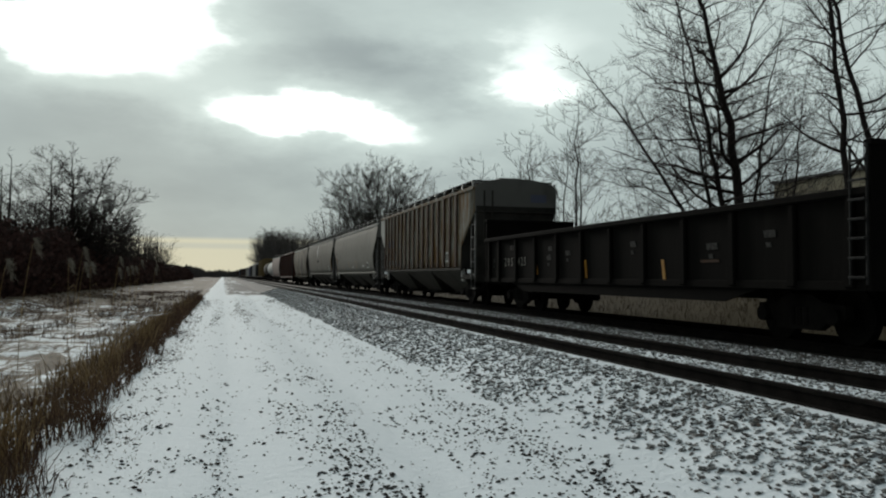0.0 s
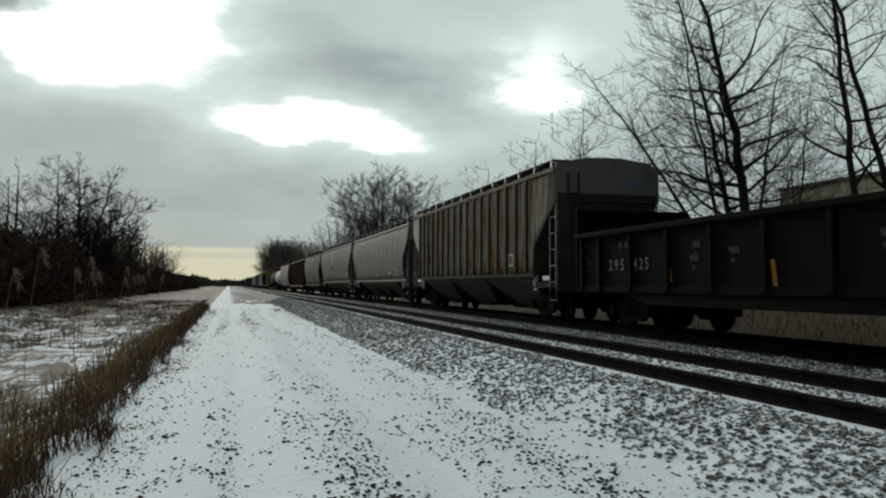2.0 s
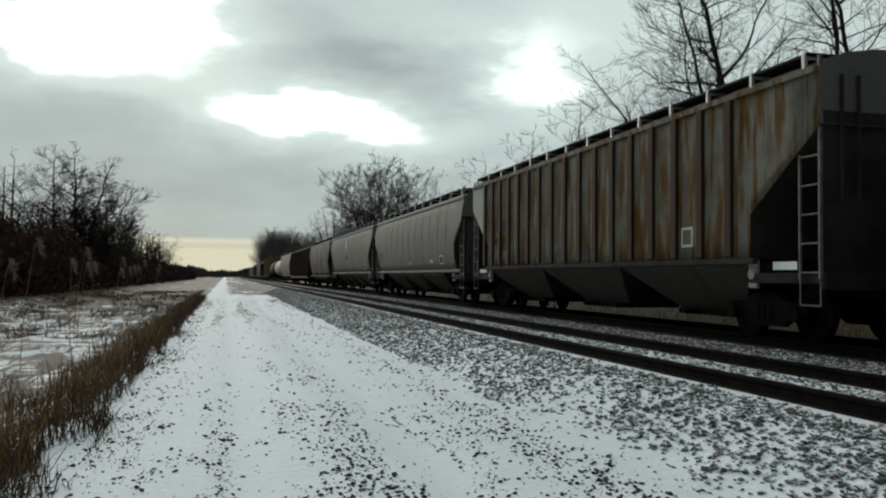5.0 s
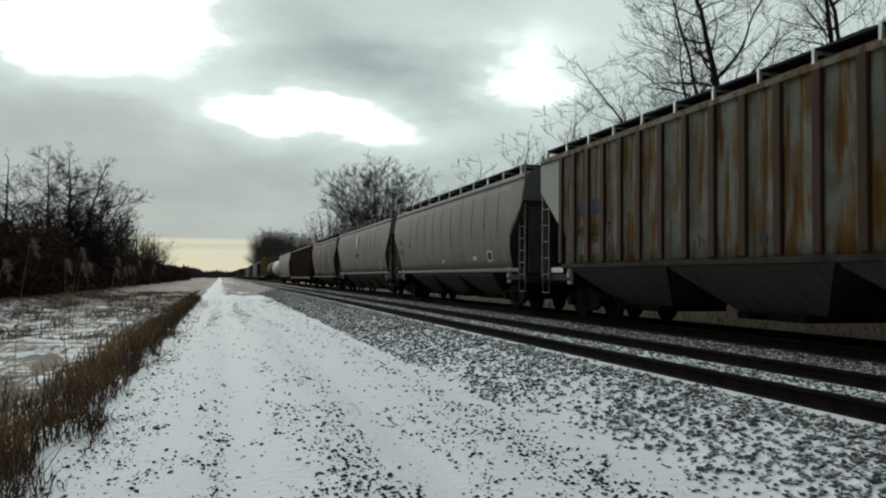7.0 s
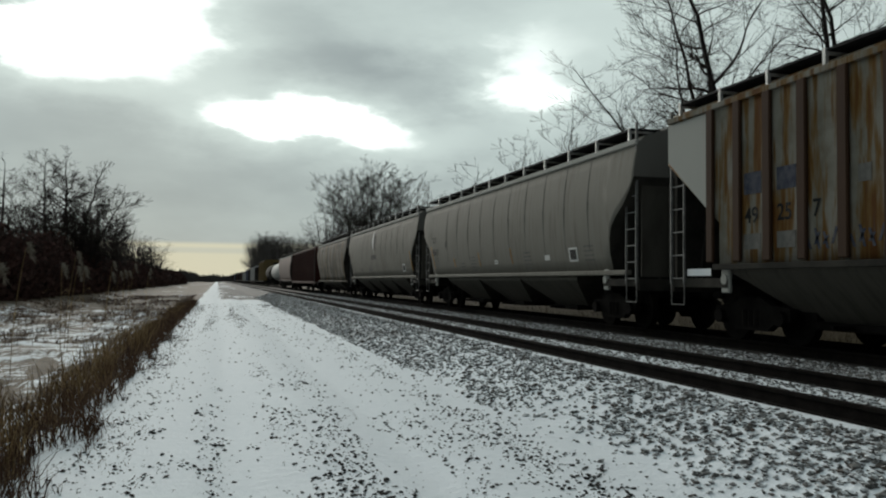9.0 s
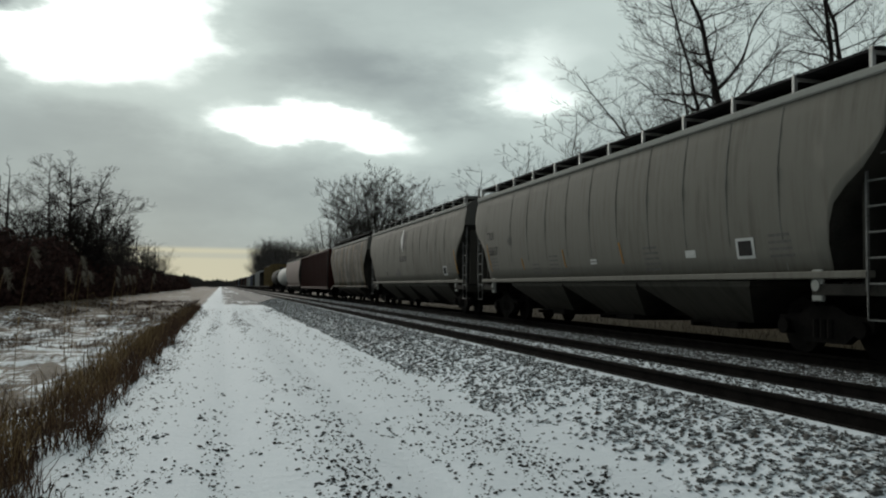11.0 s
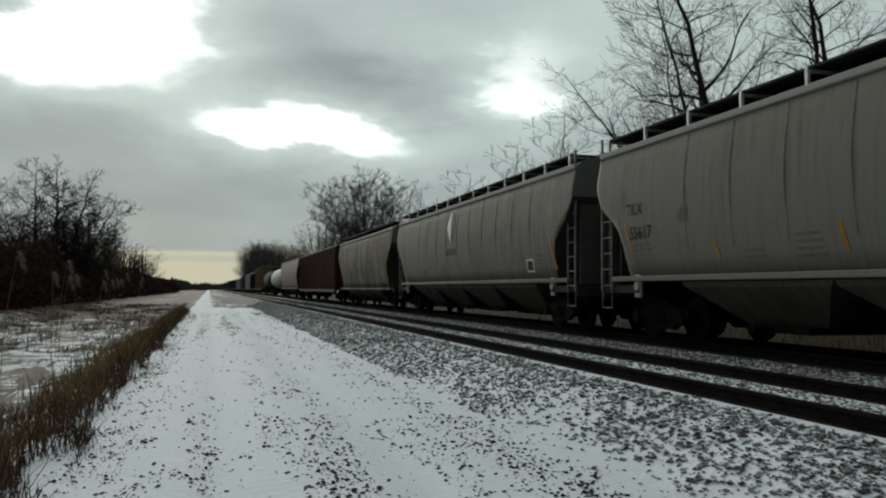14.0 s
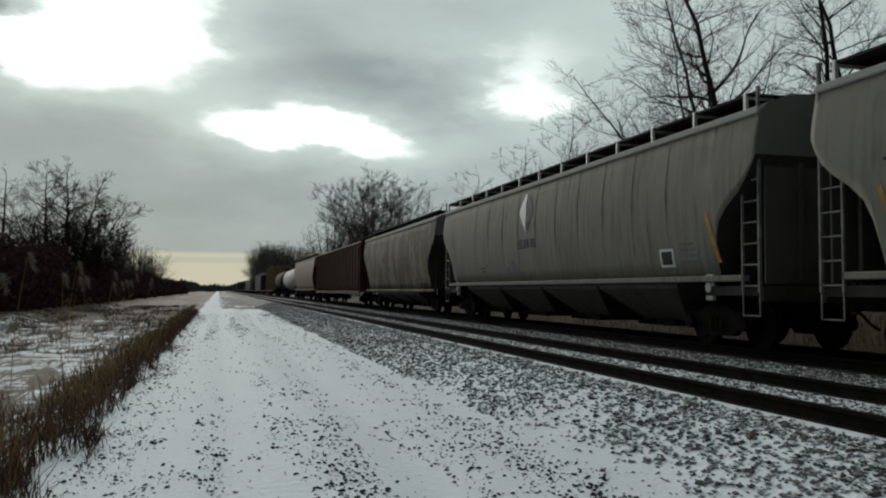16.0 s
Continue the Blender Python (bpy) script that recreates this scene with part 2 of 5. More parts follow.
M["weed"] = mottled("dead_brown_weeds", (0.04, 0.023, 0.017), (0.13, 0.076, 0.046), 1.6, 0.95, bump_d=0)
M["bankgrass"] = mottled("matted_tan_grass", (0.035, 0.026, 0.014), (0.075, 0.056, 0.029), 1.2, 0.95, bump_d=0)
M["plume"] = mottled("reed_plume", (0.15, 0.128, 0.10), (0.25, 0.222, 0.18), 9.0, 1.0, bump_d=0)
M["block"] = mottled("tan_block_wall", (0.25, 0.225, 0.165), (0.32, 0.29, 0.215), 1.0, 0.9)
M["roofing"] = mottled("dark_roof_edge", (0.05, 0.05, 0.05), (0.08, 0.08, 0.08), 2.0, 0.8)
M["snow"] = mottled("settled_snow", (0.74, 0.77, 0.80), (0.86, 0.88, 0.90), 3.0, 0.6)


def stone_material(name, gain, snow):
    m, nt, bsdf, co = material(name, 0.9)
    geo = nt.nodes.new("ShaderNodeNewGeometry")
    isle = geo.outputs["Random Per Island"]
    ramp = nt.nodes.new("ShaderNodeValToRGB")
    e = ramp.color_ramp.elements
    e[0].position, e[0].color = 0.0, (0.045 * gain, 0.043 * gain, 0.042 * gain, 1)
    e[1].position, e[1].color = 1.0, (0.26 * gain, 0.265 * gain, 0.26 * gain, 1)
    k = e.new(0.55)
    k.color = (0.13 * gain, 0.13 * gain, 0.125 * gain, 1)
    k = e.new(0.8)
    k.color = (0.10 * gain, 0.075 * gain, 0.062 * gain, 1)
    nt.links.new(isle, ramp.inputs[0])
    fine = node_noise(nt, co, 60.0, 3)
    c = node_mix(nt, node_math(nt, "MULTIPLY", fine, 0.35), ramp.outputs[0], (0.05, 0.05, 0.048))
    # a dusting of snow lies on the faces that look up
    up = nt.nodes.new("ShaderNodeSeparateXYZ")
    nt.links.new(geo.outputs["Normal"], up.inputs[0])
    dust = node_math(nt, "MULTIPLY", node_smooth(nt, up.outputs[2], 0.72, 0.92), node_smooth(nt, node_noise(nt, co, 5.5, 3), 0.38, 0.55))
    c = node_mix(nt, node_math(nt, "MULTIPLY", dust, snow), c, (0.78, 0.80, 0.82))
    nt.links.new(c, bsdf.inputs["Base Color"])
    bump(nt, bsdf, fine, 0.5, 0.006)
    return m


M["stone"] = stone_material("crushed_limestone", 1.15, 1.0)
M["gravel"] = stone_material("dark_gravel", 0.4, 0.0)


def ground_material():
    """Thin snow over gravel and dead grass: the cover grows thinner by the track and in the field."""
    m, nt, bsdf, co = material("thin_snow_over_grit", 0.85)
    sep = nt.nodes.new("ShaderNodeSeparateXYZ")
    nt.links.new(co, sep.inputs[0])
    x, y = sep.outputs[0], sep.outputs[1]
    lane = scaled(nt, co, 1.0, 0.28, 1.0)
    n1, n2, n3 = node_noise(nt, lane, 1.6, 6, 0.62), node_noise(nt, co, 9.0, 5, 0.65), node_noise(nt, co, 38.0, 3, 0.6)
    grit = node_mix(nt, n3, (0.03, 0.03, 0.03), (0.115, 0.115, 0.114))
    # the train's shadow on its track bed is put into the grit colour
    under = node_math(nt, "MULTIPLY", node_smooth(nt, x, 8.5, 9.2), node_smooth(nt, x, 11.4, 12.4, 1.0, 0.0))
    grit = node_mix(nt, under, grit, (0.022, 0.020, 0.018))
    grass = node_mix(nt, node_smooth(nt, node_math(nt, "ADD", node_math(nt, "MULTIPLY", n2, 0.6), node_math(nt, "MULTIPLY", n3, 0.4)), 0.38, 0.62), (0.028, 0.021, 0.015), (0.14, 0.106, 0.07))
    tan = node_mix(nt, n1, (0.042, 0.032, 0.017), (0.07, 0.053, 0.028))
    left = node_smooth(nt, x, -1.7, -1.1, 1.0, 0.0)
    right = node_smooth(nt, x, 12.6, 13.2)
    base = node_mix(nt, right, node_mix(nt, left, grit, grass), tan)
    snow = node_mix(nt, n2, (0.69, 0.735, 0.78), (0.81, 0.845, 0.88))
    # amount of snow: full on the road, broken on the ballast and in the field, none behind the train
    far_bare = node_math(nt, "ADD", -0.17, node_math(nt, "MULTIPLY", node_smooth(nt, y, 8.0, 22.0), -0.20))
    wave = node_math(nt, "MULTIPLY", node_math(nt, "SUBTRACT", node_noise(nt, co, 0.9, 4, 0.6), 0.5), 0.55)
    xe = node_math(nt, "SUBTRACT", node_math(nt, "ADD", x, wave), node_smooth(nt, y, 6.0, 11.0, 0.25, 0.0))
    amount = node_math(nt, "ADD", 0.95, node_math(nt, "MULTIPLY", node_smooth(nt, xe, 3.22, 3.42), far_bare))
    # the field: snow caught between furrows and tufts
    tuft = node_noise(nt, scaled(nt, co, 0.4, 1.0, 1.0), 0.9, 7, 0.75)
    amount = node_math(nt, "ADD", amount, node_math(nt, "MULTIPLY", left, node_math(nt, "SUBTRACT", 0.23, node_math(nt, "MULTIPLY", tuft, 1.3))))
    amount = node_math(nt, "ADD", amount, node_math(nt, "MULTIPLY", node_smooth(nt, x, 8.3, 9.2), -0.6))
    amount = node_math(nt, "ADD", amount, node_math(nt, "MULTIPLY", right, -0.4))
    amount = node_math(nt, "ADD", amount, node_math(nt, "MULTIPLY", node_math(nt, "MULTIPLY", left, node_smooth(nt, y, 40.0, 85.0)), -0.26))
    bed = node_math(nt, "ABSOLUTE", node_math(nt, "SUBTRACT", x, 6.05))
    amount = node_math(nt, "ADD", amount, node_math(nt, "MULTIPLY", node_smooth(nt, bed, 0.45, 0.75, 1.0, 0.0), 0.05))
    amount = node_math(nt, "ADD", amount, node_math(nt, "MULTIPLY", node_smooth(nt, x, 6.85, 7.05), -0.24))
    lip = node_math(nt, "ABSOLUTE", node_math(nt, "SUBTRACT", x, 5.08))
    amount = node_math(nt, "ADD", amount, node_math(nt, "MULTIPLY", node_smooth(nt, lip, 0.05, 0.16, 1.0, 0.0), 0.34))
    # worn wheel lines along the road
    lines = node_noise(nt, scaled(nt, co, 2.6, 0.16, 1.0), 1.0, 6, 0.72)
    amount = node_math(nt, "ADD", amount, node_math(nt, "MULTIPLY", node_math(nt, "MULTIPLY", node_smooth(nt, lines, 0.50, 0.68), node_smooth(nt, x, 2.2, 3.0, 1.0, 0.0)), -0.36))
    # beyond the brow of the road the gravel lies bare, but for one narrow lane
    lane_x = node_math(nt, "MULTIPLY", node_smooth(nt, node_math(nt, "ABSOLUTE", node_math(nt, "ADD", node_math(nt, "ADD", x, wave), 0.75)), 0.3, 1.5), node_smooth(nt, x, -1.7, -1.2))
    amount = node_math(nt, "ADD", amount, node_math(nt, "MULTIPLY", node_math(nt, "MULTIPLY", lane_x, node_smooth(nt, node_math(nt, "ADD", y, node_math(nt, "MULTIPLY", n1, 20.0)), 70.0, 80.0)), -0.50))
    # broad patches far off
    drift = node_noise(nt, scaled(nt, co, 0.16, 0.035, 1.0), 1.0, 5, 0.65)
    amount = node_math(nt, "ADD", amount, node_math(nt, "MULTIPLY", node_math(nt, "MULTIPLY", node_math(nt, "SUBTRACT", drift, 0.5), node_smooth(nt, y, 60.0, 90.0)), 1.7))
    mixn = node_math(nt, "ADD", node_math(nt, "MULTIPLY", n1, 0.5), node_math(nt, "ADD", node_math(nt, "MULTIPLY", n2, 0.32), node_math(nt, "MULTIPLY", n3, 0.18)))
    cov = node_smooth(nt, node_math(nt, "SUBTRACT", amount, mixn), -0.02, 0.12)
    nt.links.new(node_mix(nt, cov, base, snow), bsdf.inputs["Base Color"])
    bump(nt, bsdf, node_math(nt, "ADD", node_math(nt, "MULTIPLY", n2, 0.7), node_math(nt, "MULTIPLY", n3, 0.3)), 0.5, 0.05)
    return m


M["ground"] = ground_material()


# ---------------------------------------------------------------- mesh helpers
def mesh_of(name, bm, *mats):
    me = bpy.data.meshes.new(name)
    bm.to_mesh(me)
    bm.free()
    for m in mats:
        me.materials.append(m)
    return me


def raw_mesh(name, verts, faces, mat, smooth=False):
    me = bpy.data.meshes.new(name)
    me.from_pydata(verts, [], faces)
    me.materials.append(mat)
    if smooth:
        me.shade_smooth()
    return me


def part(name, bm, mats, parent, label=""):
    """Link a bmesh as one mesh object under a thing or a part."""
    mats = mats if isinstance(mats, (tuple, list)) else (mats,)
    ob = new(name, mesh_of(name, bm, *mats))
    ob.parent = parent
    if label:
        tagged(ob, label)
    return ob


def box(bm, x0, x1, y0, y1, z0, z1, bevel=0.0, mat=0):
    r = bmesh.ops.create_cube(bm, size=1.0, matrix=Matrix.Translation(((x0 + x1) / 2, (y0 + y1) / 2, (z0 + z1) / 2))
                              @ Matrix.Diagonal((abs(x1 - x0), abs(y1 - y0), abs(z1 - z0), 1)))
    fs = {f for v in r["verts"] for f in v.link_faces}
    for f in fs:
        f.material_index = mat
    if bevel:
        bmesh.ops.bevel(bm, geom=list({e for v in r["verts"] for e in v.link_edges}), offset=bevel, segments=1, affect="EDGES")
    return bm


def rod(bm, a, b, r, n=6, r2=None):
    a, b = Vector(a), Vector(b)
    d = b - a
    m = Matrix.Translation((a + b) / 2) @ d.to_track_quat("Z", "Y").to_matrix().to_4x4()
    bmesh.ops.create_cone(bm, cap_ends=True, segments=n, radius1=r, radius2=r if r2 is None else r2, depth=d.length, matrix=m)
    return bm


def prism(bm, outline, x0, x1, mat=0):
    """A polygon in (y, z) carried from x0 to x1."""
    a = [bm.verts.new((x0, y, z)) for y, z in outline]
    b = [bm.verts.new((x1, y, z)) for y, z in outline]
    fs = [bm.faces.new(a), bm.faces.new(list(reversed(b)))]
    n = len(a)
    for i in range(n):
        fs.append(bm.faces.new((a[i], b[i], b[(i + 1) % n], a[(i + 1) % n])))
    for f in fs:
        f.material_index = mat
    bmesh.ops.recalc_face_normals(bm, faces=fs)
    return bm


# ---------------------------------------------------------------- ground, ballast, tracks
def ramp_(v, a, b):
    t = min(1.0, max(0.0, (v - a) / (b - a)))
    return t * t * (3 - 2 * t)


def toe(y):
    """Where the ballast meets the road."""
    return 3.28 + 0.16 * noise.noise((y * 0.35, 1.0, 4.0)) + 0.09 * noise.noise((y * 1.3, 2.0, 4.0)) + 0.25 * (1 - ramp_(y, 6.0, 11.0))


def ground_z(x, y):
    z = 0.0
    near = 1.0 - ramp_(abs(y), 60, 160)
    if x < -1.2:
        z -= 0.45 * ramp_(-x, 1.2, 3.4)
        z += near * 0.16 * (noise.noise((x * 0.55, y * 0.35, 3.0)) + 0.6 * noise.noise((x * 1.6, y * 0.9, 7.0))) * ramp_(-x, 1.6, 4.0)
        z += 0.5 * ramp_(-x, 9.5, 13.0)
    elif x < toe(y):
        z += near * (0.02 * noise.noise((x * 1.3, y * 0.22, 0.0)) + 0.015 * noise.noise((x * 4.0, y * 1.6, 5.0)))
        for rut in (0.15, 1.75):
            z -= 0.045 * math.exp(-((x - rut - 0.1 * noise.noise((y * 0.15, rut, 2.0))) / 0.2) ** 2) * near
        z += 0.05 * math.exp(-((x - 0.95) / 0.35) ** 2) * near
        # the brow where the graded road ends
        z += 0.10 * ramp_(y, 40, 62) * (1 - ramp_(y, 64, 74)) * ramp_(x, -1.2, -0.2)
    if x > toe(y):
        z += 0.385 * ramp_(x, toe(y) - 0.15, 4.75)
    if x > 12.0:
        z += -0.30 * ramp_(x, 12.0, 12.9) + 0.85 * ramp_(x, 12.9, 15.5)
    return z


def spread(lo, hi, fine_lo, fine_hi, step, grow=1.22):
    """Grid lines: even between fine_lo and fine_hi, wider and wider beyond."""
    out, v = [], fine_lo
    while v < fine_hi:
        out.append(v)
        v += step
    out.append(fine_hi)
    v, s = fine_hi, step
    while v < hi:
        s *= grow
        v += s
        out.append(v)
    v, s = fine_lo, step
    while v > lo:
        s *= grow
        v -= s
        out.insert(0, v)
    return out


def build_ground():
    xs = spread(-3000, 3000, -14.0, 16.0, 0.16, 1.3)
    ys = spread(-200, 4500, 2.0, 48.0, 0.22, 1.10)
    verts = [(x, y, ground_z(x, y)) for y in ys for x in xs]
    n = len(xs)
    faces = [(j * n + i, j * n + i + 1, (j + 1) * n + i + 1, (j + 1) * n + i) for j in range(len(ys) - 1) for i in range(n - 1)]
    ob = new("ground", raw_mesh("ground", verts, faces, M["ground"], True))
    tagged(ob, "thin snow over a gravel service road, ballast and dead grass", "ground", kind="structure")


RAIL_PROFILE = [(-0.070, 0.0), (0.070, 0.0), (0.070, 0.018), (0.012, 0.034), (0.009, 0.125), (0.036, 0.142), (0.036, 0.170), (0.026, 0.178),
                (-0.026, 0.178), (-0.036, 0.170), (-0.036, 0.142), (-0.009, 0.125), (-0.012, 0.034), (-0.070, 0.018)]


def rail_mesh():
    bm = bmesh.new()
    ys = [-30.0, 20.0, 80.0, 250.0, 900.0]
    rings = [[bm.verts.new((x, y, z)) for x, z in RAIL_PROFILE] for y in ys]
    n = len(RAIL_PROFILE)
    for a, b in zip(rings, rings[1:]):
        for i in range(n):
            f = bm.faces.new((a[i], a[(i + 1) % n], b[(i + 1) % n], b[i]))
            f.material_index = 1 if i == 7 else 0
    bm.faces.new(list(reversed(rings[0])))
    bm.faces.new(rings[-1])
    bmesh.ops.recalc_face_normals(bm, faces=bm.faces)
    return mesh_of("rail", bm, M["steel"], M["railhead"])


def build_track(x, label, rail_me, tie_me, seed):
    rng = random.Random(seed)
    track = tagged(new("railway_track"), label, "railway track", kind="structure")
    track.matrix_basis = pose(x, 0, RAIL - 0.178)
    for s in (-1, 1):
        r = new("rail", rail_me)
        r.parent = track
        r.location.x = s * 0.753
    for i in range(110):
        y = 2.0 + i * 0.52
        t = new("tie", tie_me)
        t.parent = track
        t.location, t.rotation_euler.z = (rng.uniform(-0.04, 0.04), y, rng.uniform(-0.075, -0.03)), rng.uniform(-0.015, 0.015)
    bm = bmesh.new()
    for i in range(160):
        box(bm, -1.3, 1.3, 59.2 + i * 0.6 - 0.11, 59.2 + i * 0.6 + 0.11, -0.17, -0.004)
    part("distant_tie", bm, M["tie"], track)
    track.children[-1]["kind"] = "stuff"
    return track


def scatter_stones(name, label, count, place, size, seed, mat="stone"):
    """Broken stones as one mesh: jittered eight-cornered lumps."""
    rng = np.random.default_rng(seed)
    base = np.array([(1, 0, 0), (-1, 0, 0), (0, 1, 0), (0, -1, 0), (0.1, 0.1, 0.8), (0, 0, -0.7), (0.72, 0.66, 0.3), (-0.7, 0.68, 0.25), (-0.66, -0.7, 0.3), (0.68, -0.72, 0.25)], float)
    tri = [(6, 4, 0), (6, 2, 4), (7, 4, 2), (7, 3 - 2, 4), (8, 4, 1), (8, 3, 4), (9, 4, 3), (9, 0, 4), (0, 5, 2), (2, 5, 1), (1, 5, 3), (3, 5, 0), (0, 2, 6), (2, 1, 7), (1, 3, 8), (3, 0, 9)]
    tri = np.array(tri)
    pts = place(rng, count)
    n = len(pts)
    s = size(rng, pts)
    v = base[None] * (1 + rng.uniform(-0.28, 0.28, (n, len(base), 3)))
    v *= np.stack([s * rng.uniform(0.75, 1.3, n), s * rng.uniform(0.75, 1.3, n), s * rng.uniform(0.5, 0.95, n)], 1)[:, None, :]
    a = rng.uniform(0, 6.283, n)
    c, sn = np.cos(a)[:, None], np.sin(a)[:, None]
    vx, vy = v[..., 0] * c - v[..., 1] * sn, v[..., 0] * sn + v[..., 1] * c
    tilt = rng.uniform(-0.5, 0.5, n)[:, None]
    vz, vx = v[..., 2] * np.cos(tilt) - vx * np.sin(tilt), vx * np.cos(tilt) + v[..., 2] * np.sin(tilt)
    z = np.array([ground_z(px, py) for px, py in pts])
    out = np.stack([vx + pts[:, :1], vy + pts[:, 1:2], vz + (z + s * 0.22)[:, None]], 2).reshape(-1, 3)
    fc = (tri[None] + (np.arange(n) * len(base))[:, None, None]).reshape(-1, 3)
    me = bpy.data.meshes.new(name)
    me.from_pydata(out.tolist(), [], fc.tolist())
    me.materials.append(M[mat])
    tagged(new(name, me), label, "stones", kind="stuff")


def ballast_places(rng, n):
    y = 3.6 + 74.0 * rng.random(n) ** 2.0
    x = rng.uniform(2.7, 8.9, n)
    edge = np.array([toe(v) for v in y])
    d = np.array([noise.noise((a * 1.1, b * 0.5, 21.0)) for a, b in zip(x, y)])
    soft = 0.10 + 0.75 * np.clip((11.0 - y) / 5.0, 0, 1)
    keep = rng.random(n) < np.clip((x - edge) / soft + 0.25 + 0.4 * d, 0.012, 1.0)
    near_snow = (y < 14) & (x < edge + 0.9) & (d > 0.12)
    keep &= ~(near_snow & (rng.random(n) < 0.6))
    on_rail = (np.abs(np.abs(x - NEAR) - 0.753) < 0.15)
    lip = np.abs(x - (NEAR - 0.97)) < 0.07
    inside = (np.abs(x - NEAR) < 0.62)
    keep &= ~on_rail & ~(lip & (rng.random(n) < 0.85)) & ~(inside & (rng.random(n) < 0.35))
    return np.stack([x[keep], y[keep]], 1)


def road_places(rng, n):
    y = 4.3 + 50.0 * rng.random(n) ** 2.3
    x = rng.uniform(-1.35, 3.5, n)
    d = np.array([noise.noise((a * 2.0, b * 0.07, 11.0)) + 0.65 * noise.noise((a * 2.4, b * 0.9, 2.0)) + 0.3 * noise.noise((a * 5.0, b * 2.5, 5.0)) for a, b in zip(x, y)])
    keep = rng.random(n) < np.clip((d - 0.08) * 0.85, 0.03, 0.75)
    keep |= (x < -0.7) & (rng.random(n) < 0.22)
    keep |= (x > 1.7) & (y < 10) & (d > -0.35) & (rng.random(n) < 0.30)
    return np.stack([x[keep], y[keep]], 1)


def build_stones():
    scatter_stones("ballast_stones", "grey crushed stone ballast with snow between the stones", 82000, ballast_places,
                   lambda r, p: (0.011 + 0.023 * r.random(len(p)) ** 2.0) * (1 + 0.016 * p[:, 1]), 3)
    scatter_stones("road_gravel", "dark gravel bits scattered on the snowy road", 52000, road_places,
                   lambda r, p: (0.006 + 0.016 * r.random(len(p)) ** 2.6) * (1 + 0.014 * p[:, 1]), 4, "gravel")


# ---------------------------------------------------------------- rail cars
def lerp_table(table, v):
    for (a, p), (b, q) in zip(table, table[1:]):
        if v <= b:
            k = 0 if b == a else max(0.0, (v - a) / (b - a))
            return p + (q - p) * k
    return table[-1][1]


def loft_body(bm, half, low, bulge, eave, crown, roof_half, stations=()):
    """A car body: at each y the side climbs from low(y) to the eave with the half width bulge(z), and an arched roof closes it."""
    ys = sorted(set([-half + half * 2 * i / 24 for i in range(25)] + list(stations)))
    rings = []
    for y in ys:
        z0 = low(y)
        zs = [z0 + (eave - z0) * k / 8 for k in range(9)]
        side = [(bulge(z), z) for z in zs]
        roof = [(roof_half * math.cos(a), eave + 0.03 + (crown - eave - 0.03) * math.sin(a)) for a in [radians(d) for d in (0, 20, 45, 70)]]
        half_ring = side + roof
        ring = [(-x, z) for x, z in half_ring] + [(0.0, crown)] + [(x, z) for x, z in reversed(half_ring)]
        rings.append([bm.verts.new((x, y, z)) for x, z in ring])
    n = len(rings[0])
    for a, b in zip(rings, rings[1:]):
        for i in range(n):
            f = bm.faces.new((a[i], b[i], b[(i + 1) % n], a[(i + 1) % n]))
            # bottom faces take a darker slot: their shade is put into the colour
            f.material_index = 1 if i == n - 1 else 0
            f.smooth = i not in (n - 1,)
    for r, m in ((rings[0], 2), (rings[-1], 2)):
        f = bm.faces.new(r)
        f.material_index = m
    bmesh.ops.recalc_face_normals(bm, faces=bm.faces)


WHEELS = []       # wheelsets that turn


def wheelset_mesh():
    bm = bmesh.new()
    turn = Matrix.Rotation(radians(90), 4, "Y")
    for s in (-1, 1):
        for r, x, w in ((0.455, 0.74, 0.10), (0.485, 0.688, 0.03), (0.16, 0.80, 0.06)):
            bmesh.ops.create_cone(bm, cap_ends=True, segments=28, radius1=r, radius2=r, depth=w, matrix=Matrix.Translation((s * x, 0, 0)) @ turn)
        for k in range(4):
            a = radians(90 * k + 45)
            box(bm, s * 0.785, s * 0.805, 0.26 * math.cos(a) - 0.05, 0.26 * math.cos(a) + 0.05, 0.26 * math.sin(a) - 0.05, 0.26 * math.sin(a) + 0.05)
    rod(bm, (-1.05, 0, 0), (1.05, 0, 0), 0.08, 12)
    return mesh_of("wheelset", bm, M["grime"])


def truck_mesh():
    bm = bmesh.new()
    for s in (-1, 1):
        prism(bm, [(-1.05, 0.40), (-1.05, 0.62), (-0.55, 0.66), (-0.3, 0.78), (0.3, 0.78), (0.55, 0.66), (1.05, 0.62), (1.05, 0.40), (0.72, 0.40), (0.45, 0.22), (-0.45, 0.22), (-0.72, 0.40)],
              s * 0.95, s * 1.09)
        for y in (-0.86, 0.86):
            bmesh.ops.create_cone(bm, cap_ends=True, segments=12, radius1=0.13, radius2=0.13, depth=0.2,
                                  matrix=Matrix.Translation((s * 1.08, y, 0.45)) @ Matrix.Rotation(radians(90), 4, "Y"))
        for y in (-0.16, 0.0, 0.16):
            rod(bm, (s * 1.06, y, 0.30), (s * 1.06, y, 0.58), 0.075, 8)
    box(bm, -1.05, 1.05, -0.2, 0.2, 0.50, 0.80, 0.03)
    return mesh_of("truck", bm, M["grime"])


SHARED = {}


def add_trucks(car, half, inset, turning):
    for s in (-1, 1):
        tr = new("truck", SHARED["truck"])
        tr.parent = car
        tr.location.y = s * (half - inset)
        for y in (-0.86, 0.86):
            w = new("wheelset", SHARED["wheelset"])
            w.parent = tr
            w.location = (0, y, 0.455)
            if turning:
                WHEELS.append((w, y))


